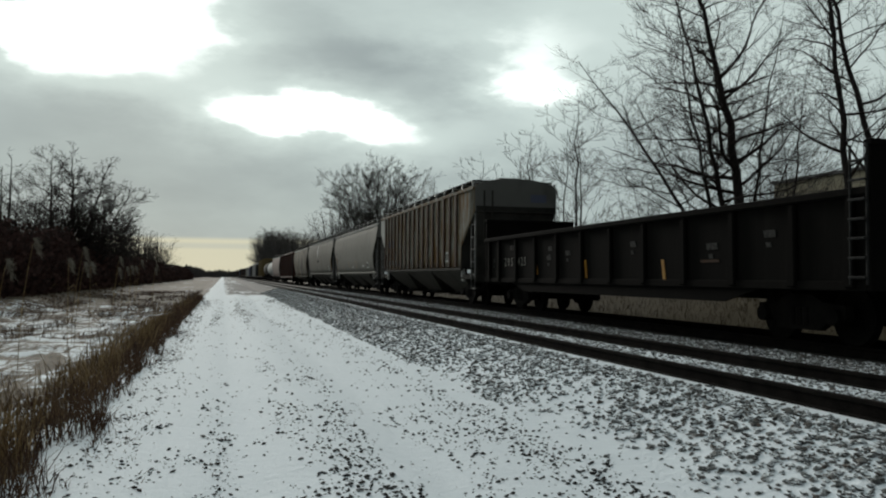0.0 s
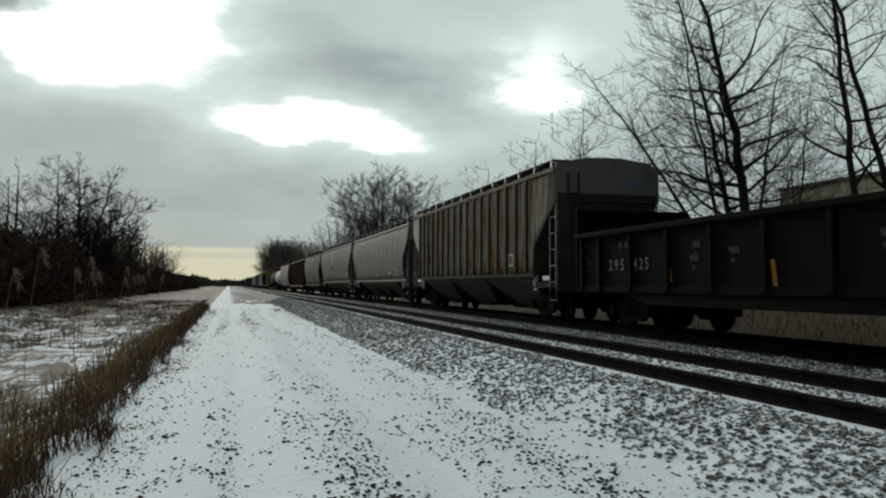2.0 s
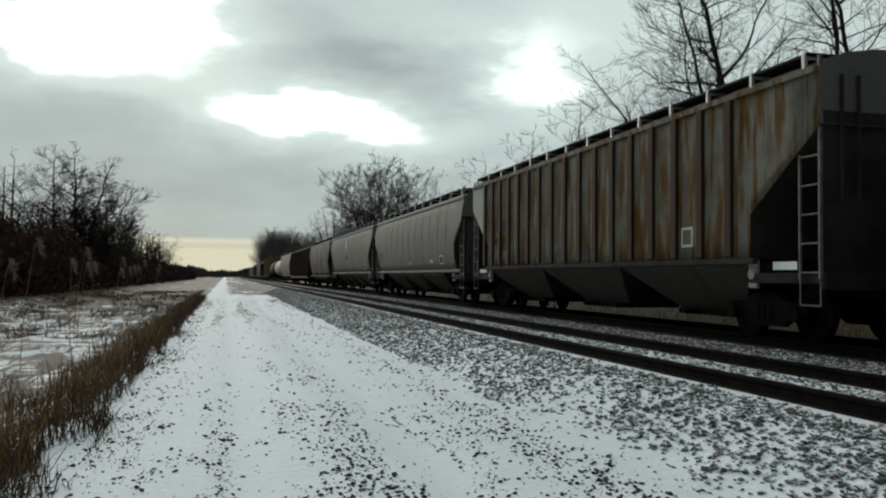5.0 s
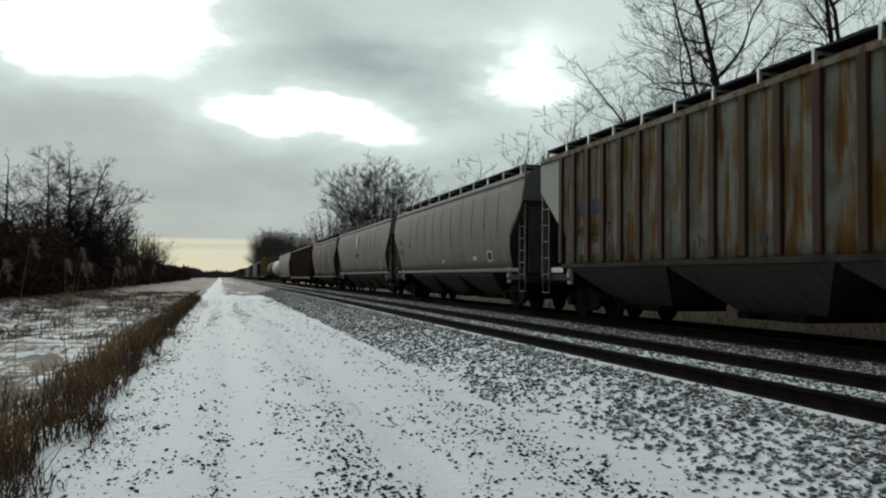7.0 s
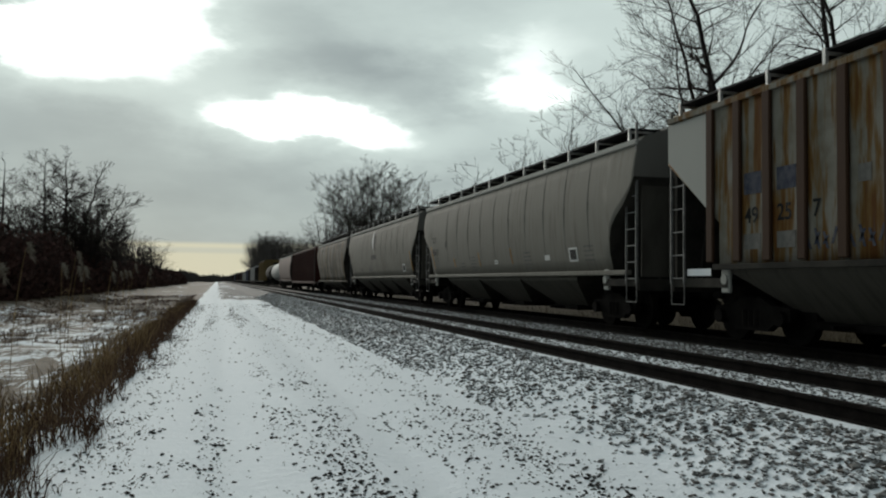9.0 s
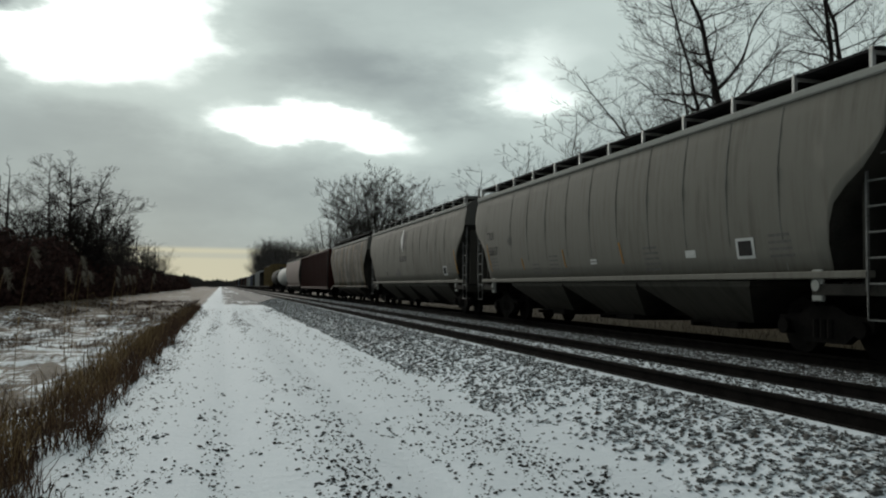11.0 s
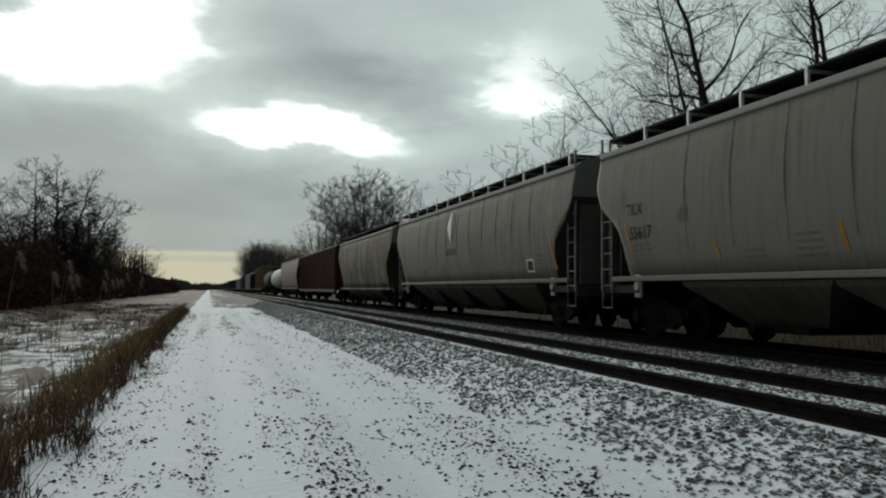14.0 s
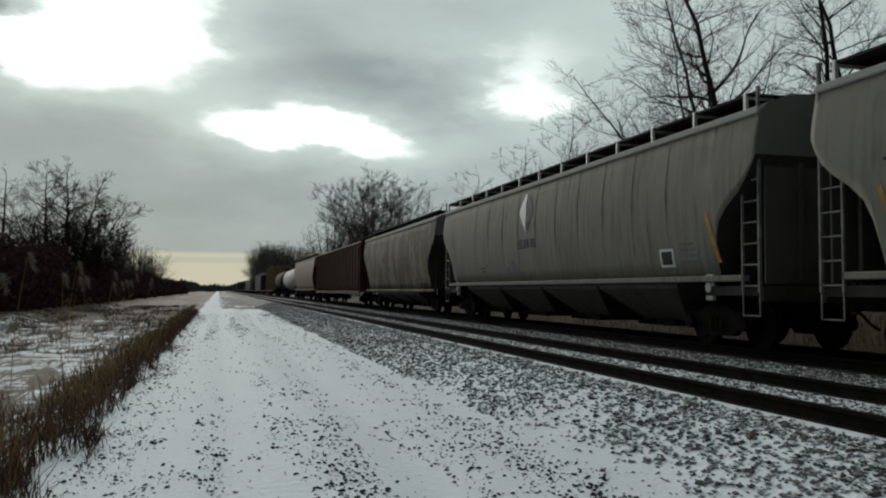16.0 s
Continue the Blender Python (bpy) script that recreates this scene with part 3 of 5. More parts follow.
def coupler(car, half):
    for s in (-1, 1):
        bm = bmesh.new()
        box(bm, -0.10, 0.10, s * (half - 0.5), s * (half + 0.45), 0.78, 0.98, 0.02)
        box(bm, -0.17, 0.17, s * (half + 0.32), s * (half + 0.64), 0.72, 1.04, 0.04)
        part("coupler", bm, M["grime"], car)
        bm = bmesh.new()
        pts = [(0.35, s * half, 0.75), (0.4, s * (half + 0.25), 0.5), (0.3, s * (half + 0.55), 0.42)]
        for a, b in zip(pts, pts[1:]):
            rod(bm, a, b, 0.03, 6)
        part("air_hose", bm, M["grime"], car)


def ladder(car, x, y0, y1, z0, z1, rungs, mat, tall=None, step=True, label=""):
    """A side ladder: two rails and rungs; one rail may climb on to the roof."""
    bm = bmesh.new()
    z_hi = tall or z1
    box(bm, x - 0.025, x + 0.025, y0 - 0.022, y0 + 0.022, z0, z_hi)
    box(bm, x - 0.02, x + 0.02, y1 - 0.018, y1 + 0.018, z0, z1)
    for i in range(rungs):
        z = z0 + 0.1 + (z1 - z0 - 0.15) * i / (rungs - 1)
        rod(bm, (x, y0, z), (x, y1, z), 0.016, 6)
    if step:
        # a thin stirrup below the sill
        for y in (y0, y1):
            rod(bm, (x, y, 0.62), (x, y, z0), 0.013, 5)
        rod(bm, (x, y0, 0.62), (x, y1, 0.62), 0.013, 5)
    return part("ladder", bm, mat, car, label)


def funnels(car, half, count, z_top, mat_side, x_top=1.42, reach=None):
    """Discharge hoppers: tapered bins that hang below the sill."""
    span = reach or (2 * half - 5.0)
    pitch = span / count
    for i in range(count):
        c = -span / 2 + pitch * (i + 0.5)
        bm = bmesh.new()
        top, mid, low = [], [], []
        for sx, sy in ((-1, -1), (1, -1), (1, 1), (-1, 1)):
            top.append(bm.verts.new((sx * x_top, c + sy * pitch * 0.5, z_top)))
            mid.append(bm.verts.new((sx * (x_top - 0.03), c + sy * pitch * 0.48, z_top - 0.10)))
            low.append(bm.verts.new((sx * 0.64, c + sy * pitch * 0.25, 0.42)))
        for a, b in ((top, mid), (mid, low)):
            for k in range(4):
                f = bm.faces.new((a[k], a[(k + 1) % 4], b[(k + 1) % 4], b[k]))
                # end faces are darker: grime, and shade from their facing put into the colour
                f.material_index = 0 if k in (1, 3) else 1
        bm.faces.new(low)
        bmesh.ops.recalc_face_normals(bm, faces=bm.faces)
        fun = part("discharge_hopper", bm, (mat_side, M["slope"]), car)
        bm = bmesh.new()
        box(bm, -0.85, 0.85, c - pitch * 0.2, c + pitch * 0.2, 0.30, 0.43, 0.02)
        rod(bm, (-1.25, c + 0.1, 0.37), (1.25, c + 0.1, 0.37), 0.04, 8)
        part("outlet_gate", bm, M["grime"], fun)


def roof_walk(car, half, x_edge, z, step=1.3):
    """Running boards along both eaves on pale brackets, and the hatch trough between."""
    for s in (-1, 1):
        for k in range(5):
            bm = bmesh.new()
            box(bm, s * (x_edge - 0.14 * k - 0.13), s * (x_edge - 0.14 * k), -half + 0.3, half - 0.3, z, z + 0.04)
            part("running_board", bm, M["grate"], car, "dark steel grating walkway")
        n = int((2 * half - 0.8) / step)
        for i in range(n + 1):
            y = -half + 0.4 + (2 * half - 0.8) * i / n
            bm = bmesh.new()
            box(bm, s * (x_edge - 0.03), s * (x_edge + 0.03), y - 0.03, y + 0.03, z - 0.30, z + 0.05)
            box(bm, s * (x_edge - 0.55), s * (x_edge - 0.03), y - 0.025, y + 0.025, z - 0.05, z - 0.003)
            part("bracket", bm, M["galv"], car)
    bm = bmesh.new()
    for i in range(8):
        y = -half + 1.4 + (2 * half - 2.8) * i / 7
        box(bm, -0.42, 0.42, y - 0.75, y + 0.75, z - 0.08, z + 0.2, 0.05)
    part("hatch_cover", bm, M["endgrey"], car)


def end_gear(car, half, mat_post, sill_z, x=1.48, depth=1.9, tall=4.4, rungs=5):
    """Platforms, centre sill, corner ladders and brake gear at both ends."""
    bm = bmesh.new()
    box(bm, -0.28, 0.28, -half + 0.1, half - 0.1, 0.70, 1.0, 0.02)
    part("centre_sill", bm, M["grime"], car)
    for s in (-1, 1):
        bm = bmesh.new()
        box(bm, -x, x, s * (half - 0.12), s * half, 0.86, 1.12, 0.015)
        for sx in (-1, 1):
            box(bm, sx * (x - 0.08), sx * x, s * (half - depth), s * (half - 0.125), 0.95, 1.12, 0.012)
        part("end_sill", bm, M["slope"], car)
        for i in range(6):
            bm = bmesh.new()
            box(bm, -x + 0.1, x - 0.1, s * (half - 0.25 - i * 0.18), s * (half - 0.16 - i * 0.18), 1.122, 1.15)
            part("platform_slat", bm, M["grate"], car)
        for sx in (-1, 1):
            ladder(car, sx * (x + 0.02), s * (half - 0.06), s * (half - 0.52), 1.02, 2.95, rungs, mat_post, tall, True)
            bm = bmesh.new()
            box(bm, sx * (x - 0.05) - 0.04, sx * (x - 0.05) + 0.04, s * (half - depth + 0.1) - 0.12, s * (half - depth + 0.1) + 0.12, 0.86, 1.34, 0.02)
            bmesh.ops.create_cone(bm, cap_ends=True, segments=14, radius1=0.09, radius2=0.09, depth=0.03,
                                  matrix=Matrix.Translation((sx * (x + 0.0), s * (half - depth + 0.1), 1.1)) @ Matrix.Rotation(radians(90), 4, "Y"))
            part("jacking_pad", bm, M["palegrey"], car)
    for sx in (-0.9, 0.9):
        for s in (-1, 1):
            bm = bmesh.new()
            rod(bm, (sx, s * (half - 0.1), 1.1), (sx, s * (half - 0.55), 3.0), 0.03, 6)
            part("end_brace", bm, M["slope"], car)


def lettering(car, text, size, y, z, mat, surface, name="lettering", label="", gap=1.0):
    """Words on the side that faces the road, bent to the side sheet."""
    cu = bpy.data.curves.new(name, "FONT")
    cu.body, cu.size, cu.extrude, cu.space_character = text, size, 0.0, gap
    cu.offset = 0.016 * size
    tmp = bpy.data.objects.new(name, cu)
    scene.collection.objects.link(tmp)
    dg = bpy.context.evaluated_depsgraph_get()
    me = bpy.data.meshes.new_from_object(tmp.evaluated_get(dg))
    scene.collection.objects.unlink(tmp)
    bpy.data.objects.remove(tmp)
    for v in me.vertices:
        u, w = v.co.x, v.co.y
        v.co = (-(surface(z + w) + 0.008), y - u, z + w)
    me.materials.clear()
    me.materials.append(mat)
    ob = new(name, me)
    ob.parent = car
    if label:
        tagged(ob, label)


def patch(car, name, y0, y1, z0, z1, mat, surface, lean=0.0, proud=0.006, label=""):
    """A thin flat plate (tape, placard, bars of small print) on the side that faces the road."""
    bm = bmesh.new()
    n = 5
    for k in range(n):
        za, zb = z0 + (z1 - z0) * k / n, z0 + (z1 - z0) * (k + 1) / n
        xa, xb = -(surface(za) + proud), -(surface(zb) + proud)
        la, lb = lean * k / n, lean * (k + 1) / n
        vs = [(xa, y0 + la, za), (xa, y1 + la, za), (xb, y1 + lb, zb), (xb, y0 + lb, zb)]
        vs2 = [(x + proud + 0.004, yy, zz) for x, yy, zz in vs]
        a, b = [bm.verts.new(v) for v in vs], [bm.verts.new(v) for v in vs2]
        bm.faces.new(a)
        bm.faces.new(list(reversed(b)))
        for i in range(4):
            bm.faces.new((a[i], b[i], b[(i + 1) % 4], a[(i + 1) % 4]))
    bmesh.ops.recalc_face_normals(bm, faces=bm.faces)
    return part(name, bm, mat, car, label)


def small_print(car, y, z, rows, width, surface, mat, gap=0.11, rng=None):
    rng = rng or random.Random(5)
    for i in range(rows):
        patch(car, "small_print", y - width * rng.uniform(0.7, 1.0), y, z - i * gap, z - i * gap + 0.045, mat, surface, proud=0.004)


CARS = []


def new_car(name, label, y0, y1, category="freight car"):
    """An empty at rail level under the middle of the car; y0, y1: its ends at the clip's start."""
    car = tagged(new(name), label, category, "cars of the freight train")
    car.matrix_basis = pose(FAR, (y0 + y1) / 2, RAIL)
    CARS.append((car, (y0 + y1) / 2))
    return car, (y1 - y0) / 2


def ribbed_hopper(y0, y1):
    car, half = new_car("covered_hopper_car", "rust-streaked pale grey ribbed covered hopper car", y0, y1, "hopper car")
    X = 1.54
    flat = lambda z: X
    bm = bmesh.new()
    low = lambda y: lerp_table([(0, 1.36), (half - 1.75, 1.36), (half - 1.749, 2.1), (half - 0.02, 3.35), (half, 3.35)], abs(y))
    loft_body(bm, half, low, flat, 4.2, 4.56, 1.5, (half - 1.75, -half + 1.75, half - 1.749, -half + 1.749))
    part("body", bm, (M["rustgrey"], M["slope"], M["endgrey"], M["palegrey"]), car)
    # ribs stand out from the side sheets
    ys = [7.58, 6.77, 5.96, 5.12, 4.25, 3.38] + [2.47 - 0.925 * i for i in range(11)]
    me = None
    for s in (-1, 1):
        for y in ys:
            if me is None:
                bm = bmesh.new()
                prism(bm, [(-0.105, 1.40), (0.105, 1.40), (0.105, 4.16), (-0.105, 4.16)], 0.0, 0.07)
                bmesh.ops.bevel(bm, geom=bm.edges[:], offset=0.02, segments=1, affect="EDGES")
                me = mesh_of("rib", bm, M["rustrib"])
            r = new("rib", me)
            r.parent = car
            r.location = (X if s > 0 else -X - 0.07, y, 0)
        bm = bmesh.new()
        box(bm, s * (X - 0.02), s * (X + 0.06), -half + 0.05, half - 0.05, 4.14, 4.24, 0.01)
        part("top_chord", bm, M["rustgrey"], car)
        bm = bmesh.new()
        box(bm, s * (X - 0.05), s * (X + 0.055), -half + 1.6, half - 1.6, 1.27, 1.37, 0.01)
        part("side_sill", bm, M["slope"], car)
    # clean panel at the rear corner
    bm = bmesh.new()
    prism(bm, [(half - 1.45, 4.12), (half - 0.02, 4.12), (half - 0.02, 3.4), (half - 1.45, 2.32)], -X - 0.012, -X - 0.002)
    part("corner_panel", bm, M["palegrey"], car, "clean pale grey corner panel")
    bm = bmesh.new()
    box(bm, -X + 0.05, X - 0.05, -half - 0.012, -half - 0.002, 3.36, 3.55)
    rod(bm, (-0.9, -half - 0.05, 2.2), (-0.9, -half - 0.05, 4.1), 0.03)
    rod(bm, (-1.2, -half - 0.05, 2.2), (-1.2, -half - 0.05, 4.1), 0.03)
    part("end_trim", bm, M["slope"], car)
    bm = bmesh.new()
    box(bm, 0.55, 1.15, -half - 0.014, -half - 0.004, 3.72, 4.0)
    part("end_placard", bm, M["bluegrey"], car)
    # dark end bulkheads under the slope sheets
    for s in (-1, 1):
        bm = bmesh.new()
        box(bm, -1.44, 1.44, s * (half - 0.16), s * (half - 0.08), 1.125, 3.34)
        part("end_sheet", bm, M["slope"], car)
    roof_walk(car, half, 1.5, 4.46, 1.32)
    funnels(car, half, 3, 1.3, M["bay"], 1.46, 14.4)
    end_gear(car, half, M["ladder"], 1.0)
    coupler(car, half)
    add_trucks(car, half, 2.0, True)
    side = lambda z: X
    for txt, y in (("49", 6.6), ("25", 5.76), ("7", 4.93)):
        lettering(car, txt, 0.37, y, 2.04, M["ink"], side)
    for y in (6.62, 5.76):
        patch(car, "faded_mark", y - 0.46, y, 2.52, 2.88, M["fadedblue"], side, label="faded dark blue reporting mark")
        patch(car, "faded_mark", y - 0.44, y, 1.6, 1.86, M["fade"], side)
    for y, w in ((5.0, 0.55), (4.1, 0.55), (1.2, 0.4), (-0.6, 0.45)):
        for k in range(6):
            patch(car, "paint_scrawl", y - w * (k + 0.55) / 6, y - w * k / 6, 1.55 + 0.07 * (k % 2), 1.74 + 0.06 * (k % 3), M["fadedblue"], side, 0.09 * (-1) ** k)
    patch(car, "placard", -5.55, -5.15, 1.62, 2.0, M["decal"], side)
    patch(car, "placard_print", -5.5, -5.2, 1.67, 1.95, M["fade"], side, proud=0.010)
    patch(car, "stencil_frame", 3.75, 4.0, 2.45, 2.70, M["fade"], side)
    patch(car, "platform_snow", -half + 0.7, -half + 1.3, 1.17, 1.30, M["snow"], lambda z: 1.42, label="snow lying on the end platform")
    patch(car, "platform_snow", half - 1.3, half - 0.5, 1.17, 1.30, M["snow"], lambda z: 1.42, label="snow lying on the end platform")
    return car


def curved_hopper(y0, y1, paint_key, label, turning=True, bays=3, detail=True, reach=12.2, z_sill=1.28, eave=4.05):
    car, half = new_car("covered_hopper_car", label, y0, y1, "hopper car")
    surf = lambda z: lerp_table([(1.2, 1.38), (1.6, 1.50), (2.2, 1.59), (2.9, 1.62), (3.5, 1.57), (4.1, 1.46)], z)
    cut = [(half - 1.26, z_sill), (half - 1.24, 1.7), (half - 1.18, 2.0), (half - 1.05, 2.28), (half - 0.8, 2.5), (half - 0.45, 2.72), (half - 0.25, 2.9), (half - 0.1, 3.1), (half, 3.3)]
    low = lambda y: lerp_table([(0, z_sill)] + cut, abs(y))
    st = [s * c for c, _ in cut for s in (-1, 1)]
    bm = bmesh.new()
    loft_body(bm, half, low, surf, eave, eave + 0.34, 1.40, st)
    part("body", bm, (M[paint_key], M["slope"], M["endgrey"]), car)
    for s in (-1, 1):
        bm = bmesh.new()
        box(bm, s * 1.42, s * 1.53, -half + 0.02, half - 0.02, eave - 0.06, eave + 0.06, 0.02)
        part("eave_rail", bm, M["palegrey"], car)
        bm = bmesh.new()
        box(bm, s * 1.36, s * 1.50, -half + 0.5, half - 0.5, z_sill - 0.08, z_sill + 0.03, 0.015)
        part("side_sill", bm, M[paint_key], car)
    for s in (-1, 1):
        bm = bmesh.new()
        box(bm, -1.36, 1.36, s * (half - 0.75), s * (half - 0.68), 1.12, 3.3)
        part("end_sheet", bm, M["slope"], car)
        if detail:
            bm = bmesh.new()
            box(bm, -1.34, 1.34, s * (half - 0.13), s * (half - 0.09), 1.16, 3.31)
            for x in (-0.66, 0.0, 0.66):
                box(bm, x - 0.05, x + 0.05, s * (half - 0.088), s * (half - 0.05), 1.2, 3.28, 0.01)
            part("end_panel", bm, M["bay"], car, "dark grey ribbed end panel")
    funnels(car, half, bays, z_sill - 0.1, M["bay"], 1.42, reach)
    if detail:
        # weld seams between the side sheets
        n = 11
        for i in range(1, n):
            y = 7.95 - 1.42 * (i + 0.6)
            patch(car, "weld_seam", y - 0.012, y + 0.012, z_sill + 0.06, eave - 0.1, M["seam"], surf, proud=0.007)
        roof_walk(car, half, 1.47, eave + 0.30, 1.5)
        end_gear(car, half, M["ladder"], z_sill, 1.46, 1.7, eave + 0.40, 6)
    else:
        bm = bmesh.new()
        box(bm, -1.4, -0.9, -half + 0.3, half - 0.3, eave + 0.3, eave + 0.35)
        box(bm, -0.28, 0.28, -half + 0.1, half - 0.1, 0.70, 1.0)
        for s in (-1, 1):
            box(bm, -1.45, 1.45, s * (half - 0.12), s * half, 0.86, 1.12)
        part("running_board", bm, M["grate"], car)
    coupler(car, half)
    add_trucks(car, half, 1.9, turning)
    return car, half, surf


def gondola(y0, y1):
    car, half = new_car("gondola_car", "black-painted steel gondola car with raised ends", y0, y1, "gondola car")
    X = 1.5
    for s in (-1, 1):
        bm = bmesh.new()
        prism(bm, [(-half, 0.86), (-half + 2.6, 0.86), (-half + 3.6, 0.62), (half - 3.6, 0.62), (half - 2.6, 0.86), (half, 0.86), (half, 2.2), (-half, 2.2)], s * X, s * (X - 0.04))
        part("side_sheet", bm, M["black"], car)
        bm = bmesh.new()
        box(bm, s * (X - 0.08), s * (X + 0.12), -half, half, 2.19, 2.31, 0.02)
        part("top_chord", bm, M["black"], car)
        bm = bmesh.new()
        box(bm, s * (X + 0.003), s * (X + 0.05), -half + 0.1, half - 0.1, 0.86, 1.0, 0.012)
        part("side_sill", bm, M["black"], car)
        me = None
        for y in [8.35] + [7.35 - 1.6 * i for i in range(10)] + [-8.3]:
            if me is None:
                bm = bmesh.new()
                prism(bm, [(-0.10, 0.9), (0.10, 0.9), (0.07, 2.19), (-0.07, 2.19)], 0.0, 0.09)
                bmesh.ops.bevel(bm, geom=bm.edges[:], offset=0.02, segments=1, affect="EDGES")
                me = mesh_of("side_post", bm, M["black"])
            r = new("side_post", me)
            r.parent = car
            r.location = (X if s > 0 else -X - 0.09, y, 0)
    bm = bmesh.new()
    box(bm, -X + 0.05, X - 0.05, -half, half, 1.0, 1.08)
    box(bm, -0.3, 0.3, -half + 0.1, half - 0.1, 0.66, 0.99)
    part("floor", bm, M["grime"], car)
    for s in (-1, 1):
        bm = bmesh.new()
        box(bm, -X - 0.06, X + 0.06, s * (half - 0.09), s * (half + 0.01), 0.86, 2.88, 0.015)
        box(bm, -X - 0.08, X + 0.08, s * (half - 0.12), s * (half + 0.04), 2.86, 2.96, 0.015)
        for sx in (-0.9, 0.0, 0.9):
            box(bm, sx - 0.07, sx + 0.07, s * (half + 0.012), s * (half + 0.11), 0.9, 2.85)
        part("end_wall", bm, M["black"], car)
        for sx in (1,):
            ladder(car, sx * (X + 0.11), s * (half - 0.12), s * (half - 0.5), 0.95, 2.1, 5, M["ladder_dark"], None, True)
    bm = bmesh.new()
    for i in range(7):
        z = 1.05 + i * 0.27
        rod(bm, (-X - 0.15, -half + 0.0, z), (-X - 0.15, -half + 0.32, z), 0.02)
    for y in (-half + 0.0, -half + 0.32):
        rod(bm, (-X - 0.12, y, 0.95), (-X - 0.12, y, 2.9), 0.02)
    part("ladder", bm, M["ladder_dark"], car, "worn end ladder")
    side = lambda z: X + 0.004
    lettering(car, "295", 0.35, 6.88, 1.38, M["stencil"], side, gap=1.7)
    lettering(car, "425", 0.35, 5.66, 1.38, M["stencil"], side, gap=1.5)
    for k in range(3):
        patch(car, "worn_mark", 6.2 - 0.25 * k, 6.35 - 0.25 * k, 1.86, 2.0, M["faint"], side, 0.02)
    for y, z, h in ((4.05, 1.10, 0.34), (0.70, 1.02, 0.44), (-3.06, 1.0, 0.40)):
        patch(car, "reflective_tape", y - 0.05, y + 0.06, z, z + h, M["yellow"], side, 0.08, label="yellow reflective tape")
    for y, z, w in ((3.3, 1.5, 0.3), (3.2, 1.75, 0.25), (2.0, 1.6, 0.3), (-1.6, 1.7, 0.25), (-4.6, 1.55, 0.35), (-6.3, 1.7, 0.3), (8.0, 1.5, 0.1)):
        patch(car, "worn_mark", y - w, y, z, z + 0.12, M["faint"], side, 0.03)
        patch(car, "worn_mark", y - w * 0.6, y - w * 0.2, z - 0.16, z - 0.08, M["faint"], side, 0.03)
    patch(car, "rusty_mark", -5.0, -4.4, 1.32, 1.37, M["rustrib"], side, 0.03)
    coupler(car, half)
    add_trucks(car, half, 2.1, True)


def box_car(y0, y1, key, label, height, detail=True, turning=False, name="box_car"):
    car, half = new_car(name, label, y0, y1, "box car")
    bm = bmesh.new()
    loft_body(bm, half, lambda y: 0.95, lambda z: 1.52, height - 0.25, height, 1.5)
    part("body", bm, (M[key], M["grime"], M[key]), car)
    me = None
    n = int(half * 2 / 1.1)
    for i in range(n + 1):
        if me is None:
            bm = bmesh.new()
            box(bm, -1.59, -1.522, -0.05, 0.05, 1.0, height - 0.3, 0.01)
            me = mesh_of("side_post", bm, M[key])
        r = new("side_post", me)
        r.parent = car
        r.location.y = -half + 0.1 + (2 * half - 0.2) * i / n
    bm = bmesh.new()
    box(bm, -1.6, -1.525, -half, half, 0.78, 0.98, 0.01)
    box(bm, -1.58, -1.525, -half, half, height - 0.33, height - 0.22, 0.01)
    part("side_sill", bm, M["grime"] if key != "oxide" else M["oxide"], car)
    if detail:
        ladder(car, -1.6, -half + 0.1, -half + 0.55, 0.9, height - 0.5, 7, M["ladder_dark"])
    coupler(car, half)
    add_trucks(car, half, 1.9, turning)
    return car


def tank_car(y0, y1, key, label):
    car, half = new_car("tank_car", label, y0, y1, "tank car")
    bm = bmesh.new()
    r, cz, n = 1.42, 2.42, 24
    prof = [(-half + 0.5, 0.0), (-half + 0.53, 0.55), (-half + 0.68, 1.05), (-half + 0.95, 1.36), (-half + 1.2, r), (half - 1.2, r), (half - 0.95, 1.36), (half - 0.68, 1.05), (half - 0.53, 0.55), (half - 0.5, 0.0)]
    rings = [[bm.verts.new((q * math.cos(k * 2 * math.pi / n), y, cz + q * math.sin(k * 2 * math.pi / n))) for k in range(n)] for y, q in prof[1:-1]]
    for a, b in zip(rings, rings[1:]):
        for k in range(n):
            f = bm.faces.new((a[k], a[(k + 1) % n], b[(k + 1) % n], b[k]))
            f.smooth = True
    for ring, (y, _) in ((rings[0], prof[0]), (rings[-1], prof[-1])):
        c = bm.verts.new((0, y, cz))
        for k in range(n):
            bm.faces.new((ring[k], ring[(k + 1) % n], c)).smooth = True
    bmesh.ops.recalc_face_normals(bm, faces=bm.faces)
    part("tank", bm, M[key], car)
    bm = bmesh.new()
    rod(bm, (0, 0, cz + r - 0.1), (0, 0, cz + r + 0.42), 0.45, 18)
    box(bm, -0.75, 0.75, -0.8, 0.8, cz + r + 0.02, cz + r + 0.08)
    for sx in (-0.72, 0.72):
        for y in (-0.75, 0.75):
            rod(bm, (sx, y, cz + r), (sx, y, cz + r + 0.7), 0.025)
        rod(bm, (sx, -0.75, cz + r + 0.68), (sx, 0.75, cz + r + 0.68), 0.025)
    part("dome", bm, M["slope"], car)
    bm = bmesh.new()
    box(bm, -0.4, 0.4, -half, half, 0.75, 1.1)
    for s in (-1, 1):
        box(bm, -1.4, 1.4, s * (half - 0.15), s * half, 0.8, 1.1)
        box(bm, -1.2, 1.2, s * (half - 2.1), s * (half - 1.8), 0.9, 1.6)
    part("underframe", bm, M["grime"], car)
    coupler(car, half)
    add_trucks(car, half, 1.9, False)


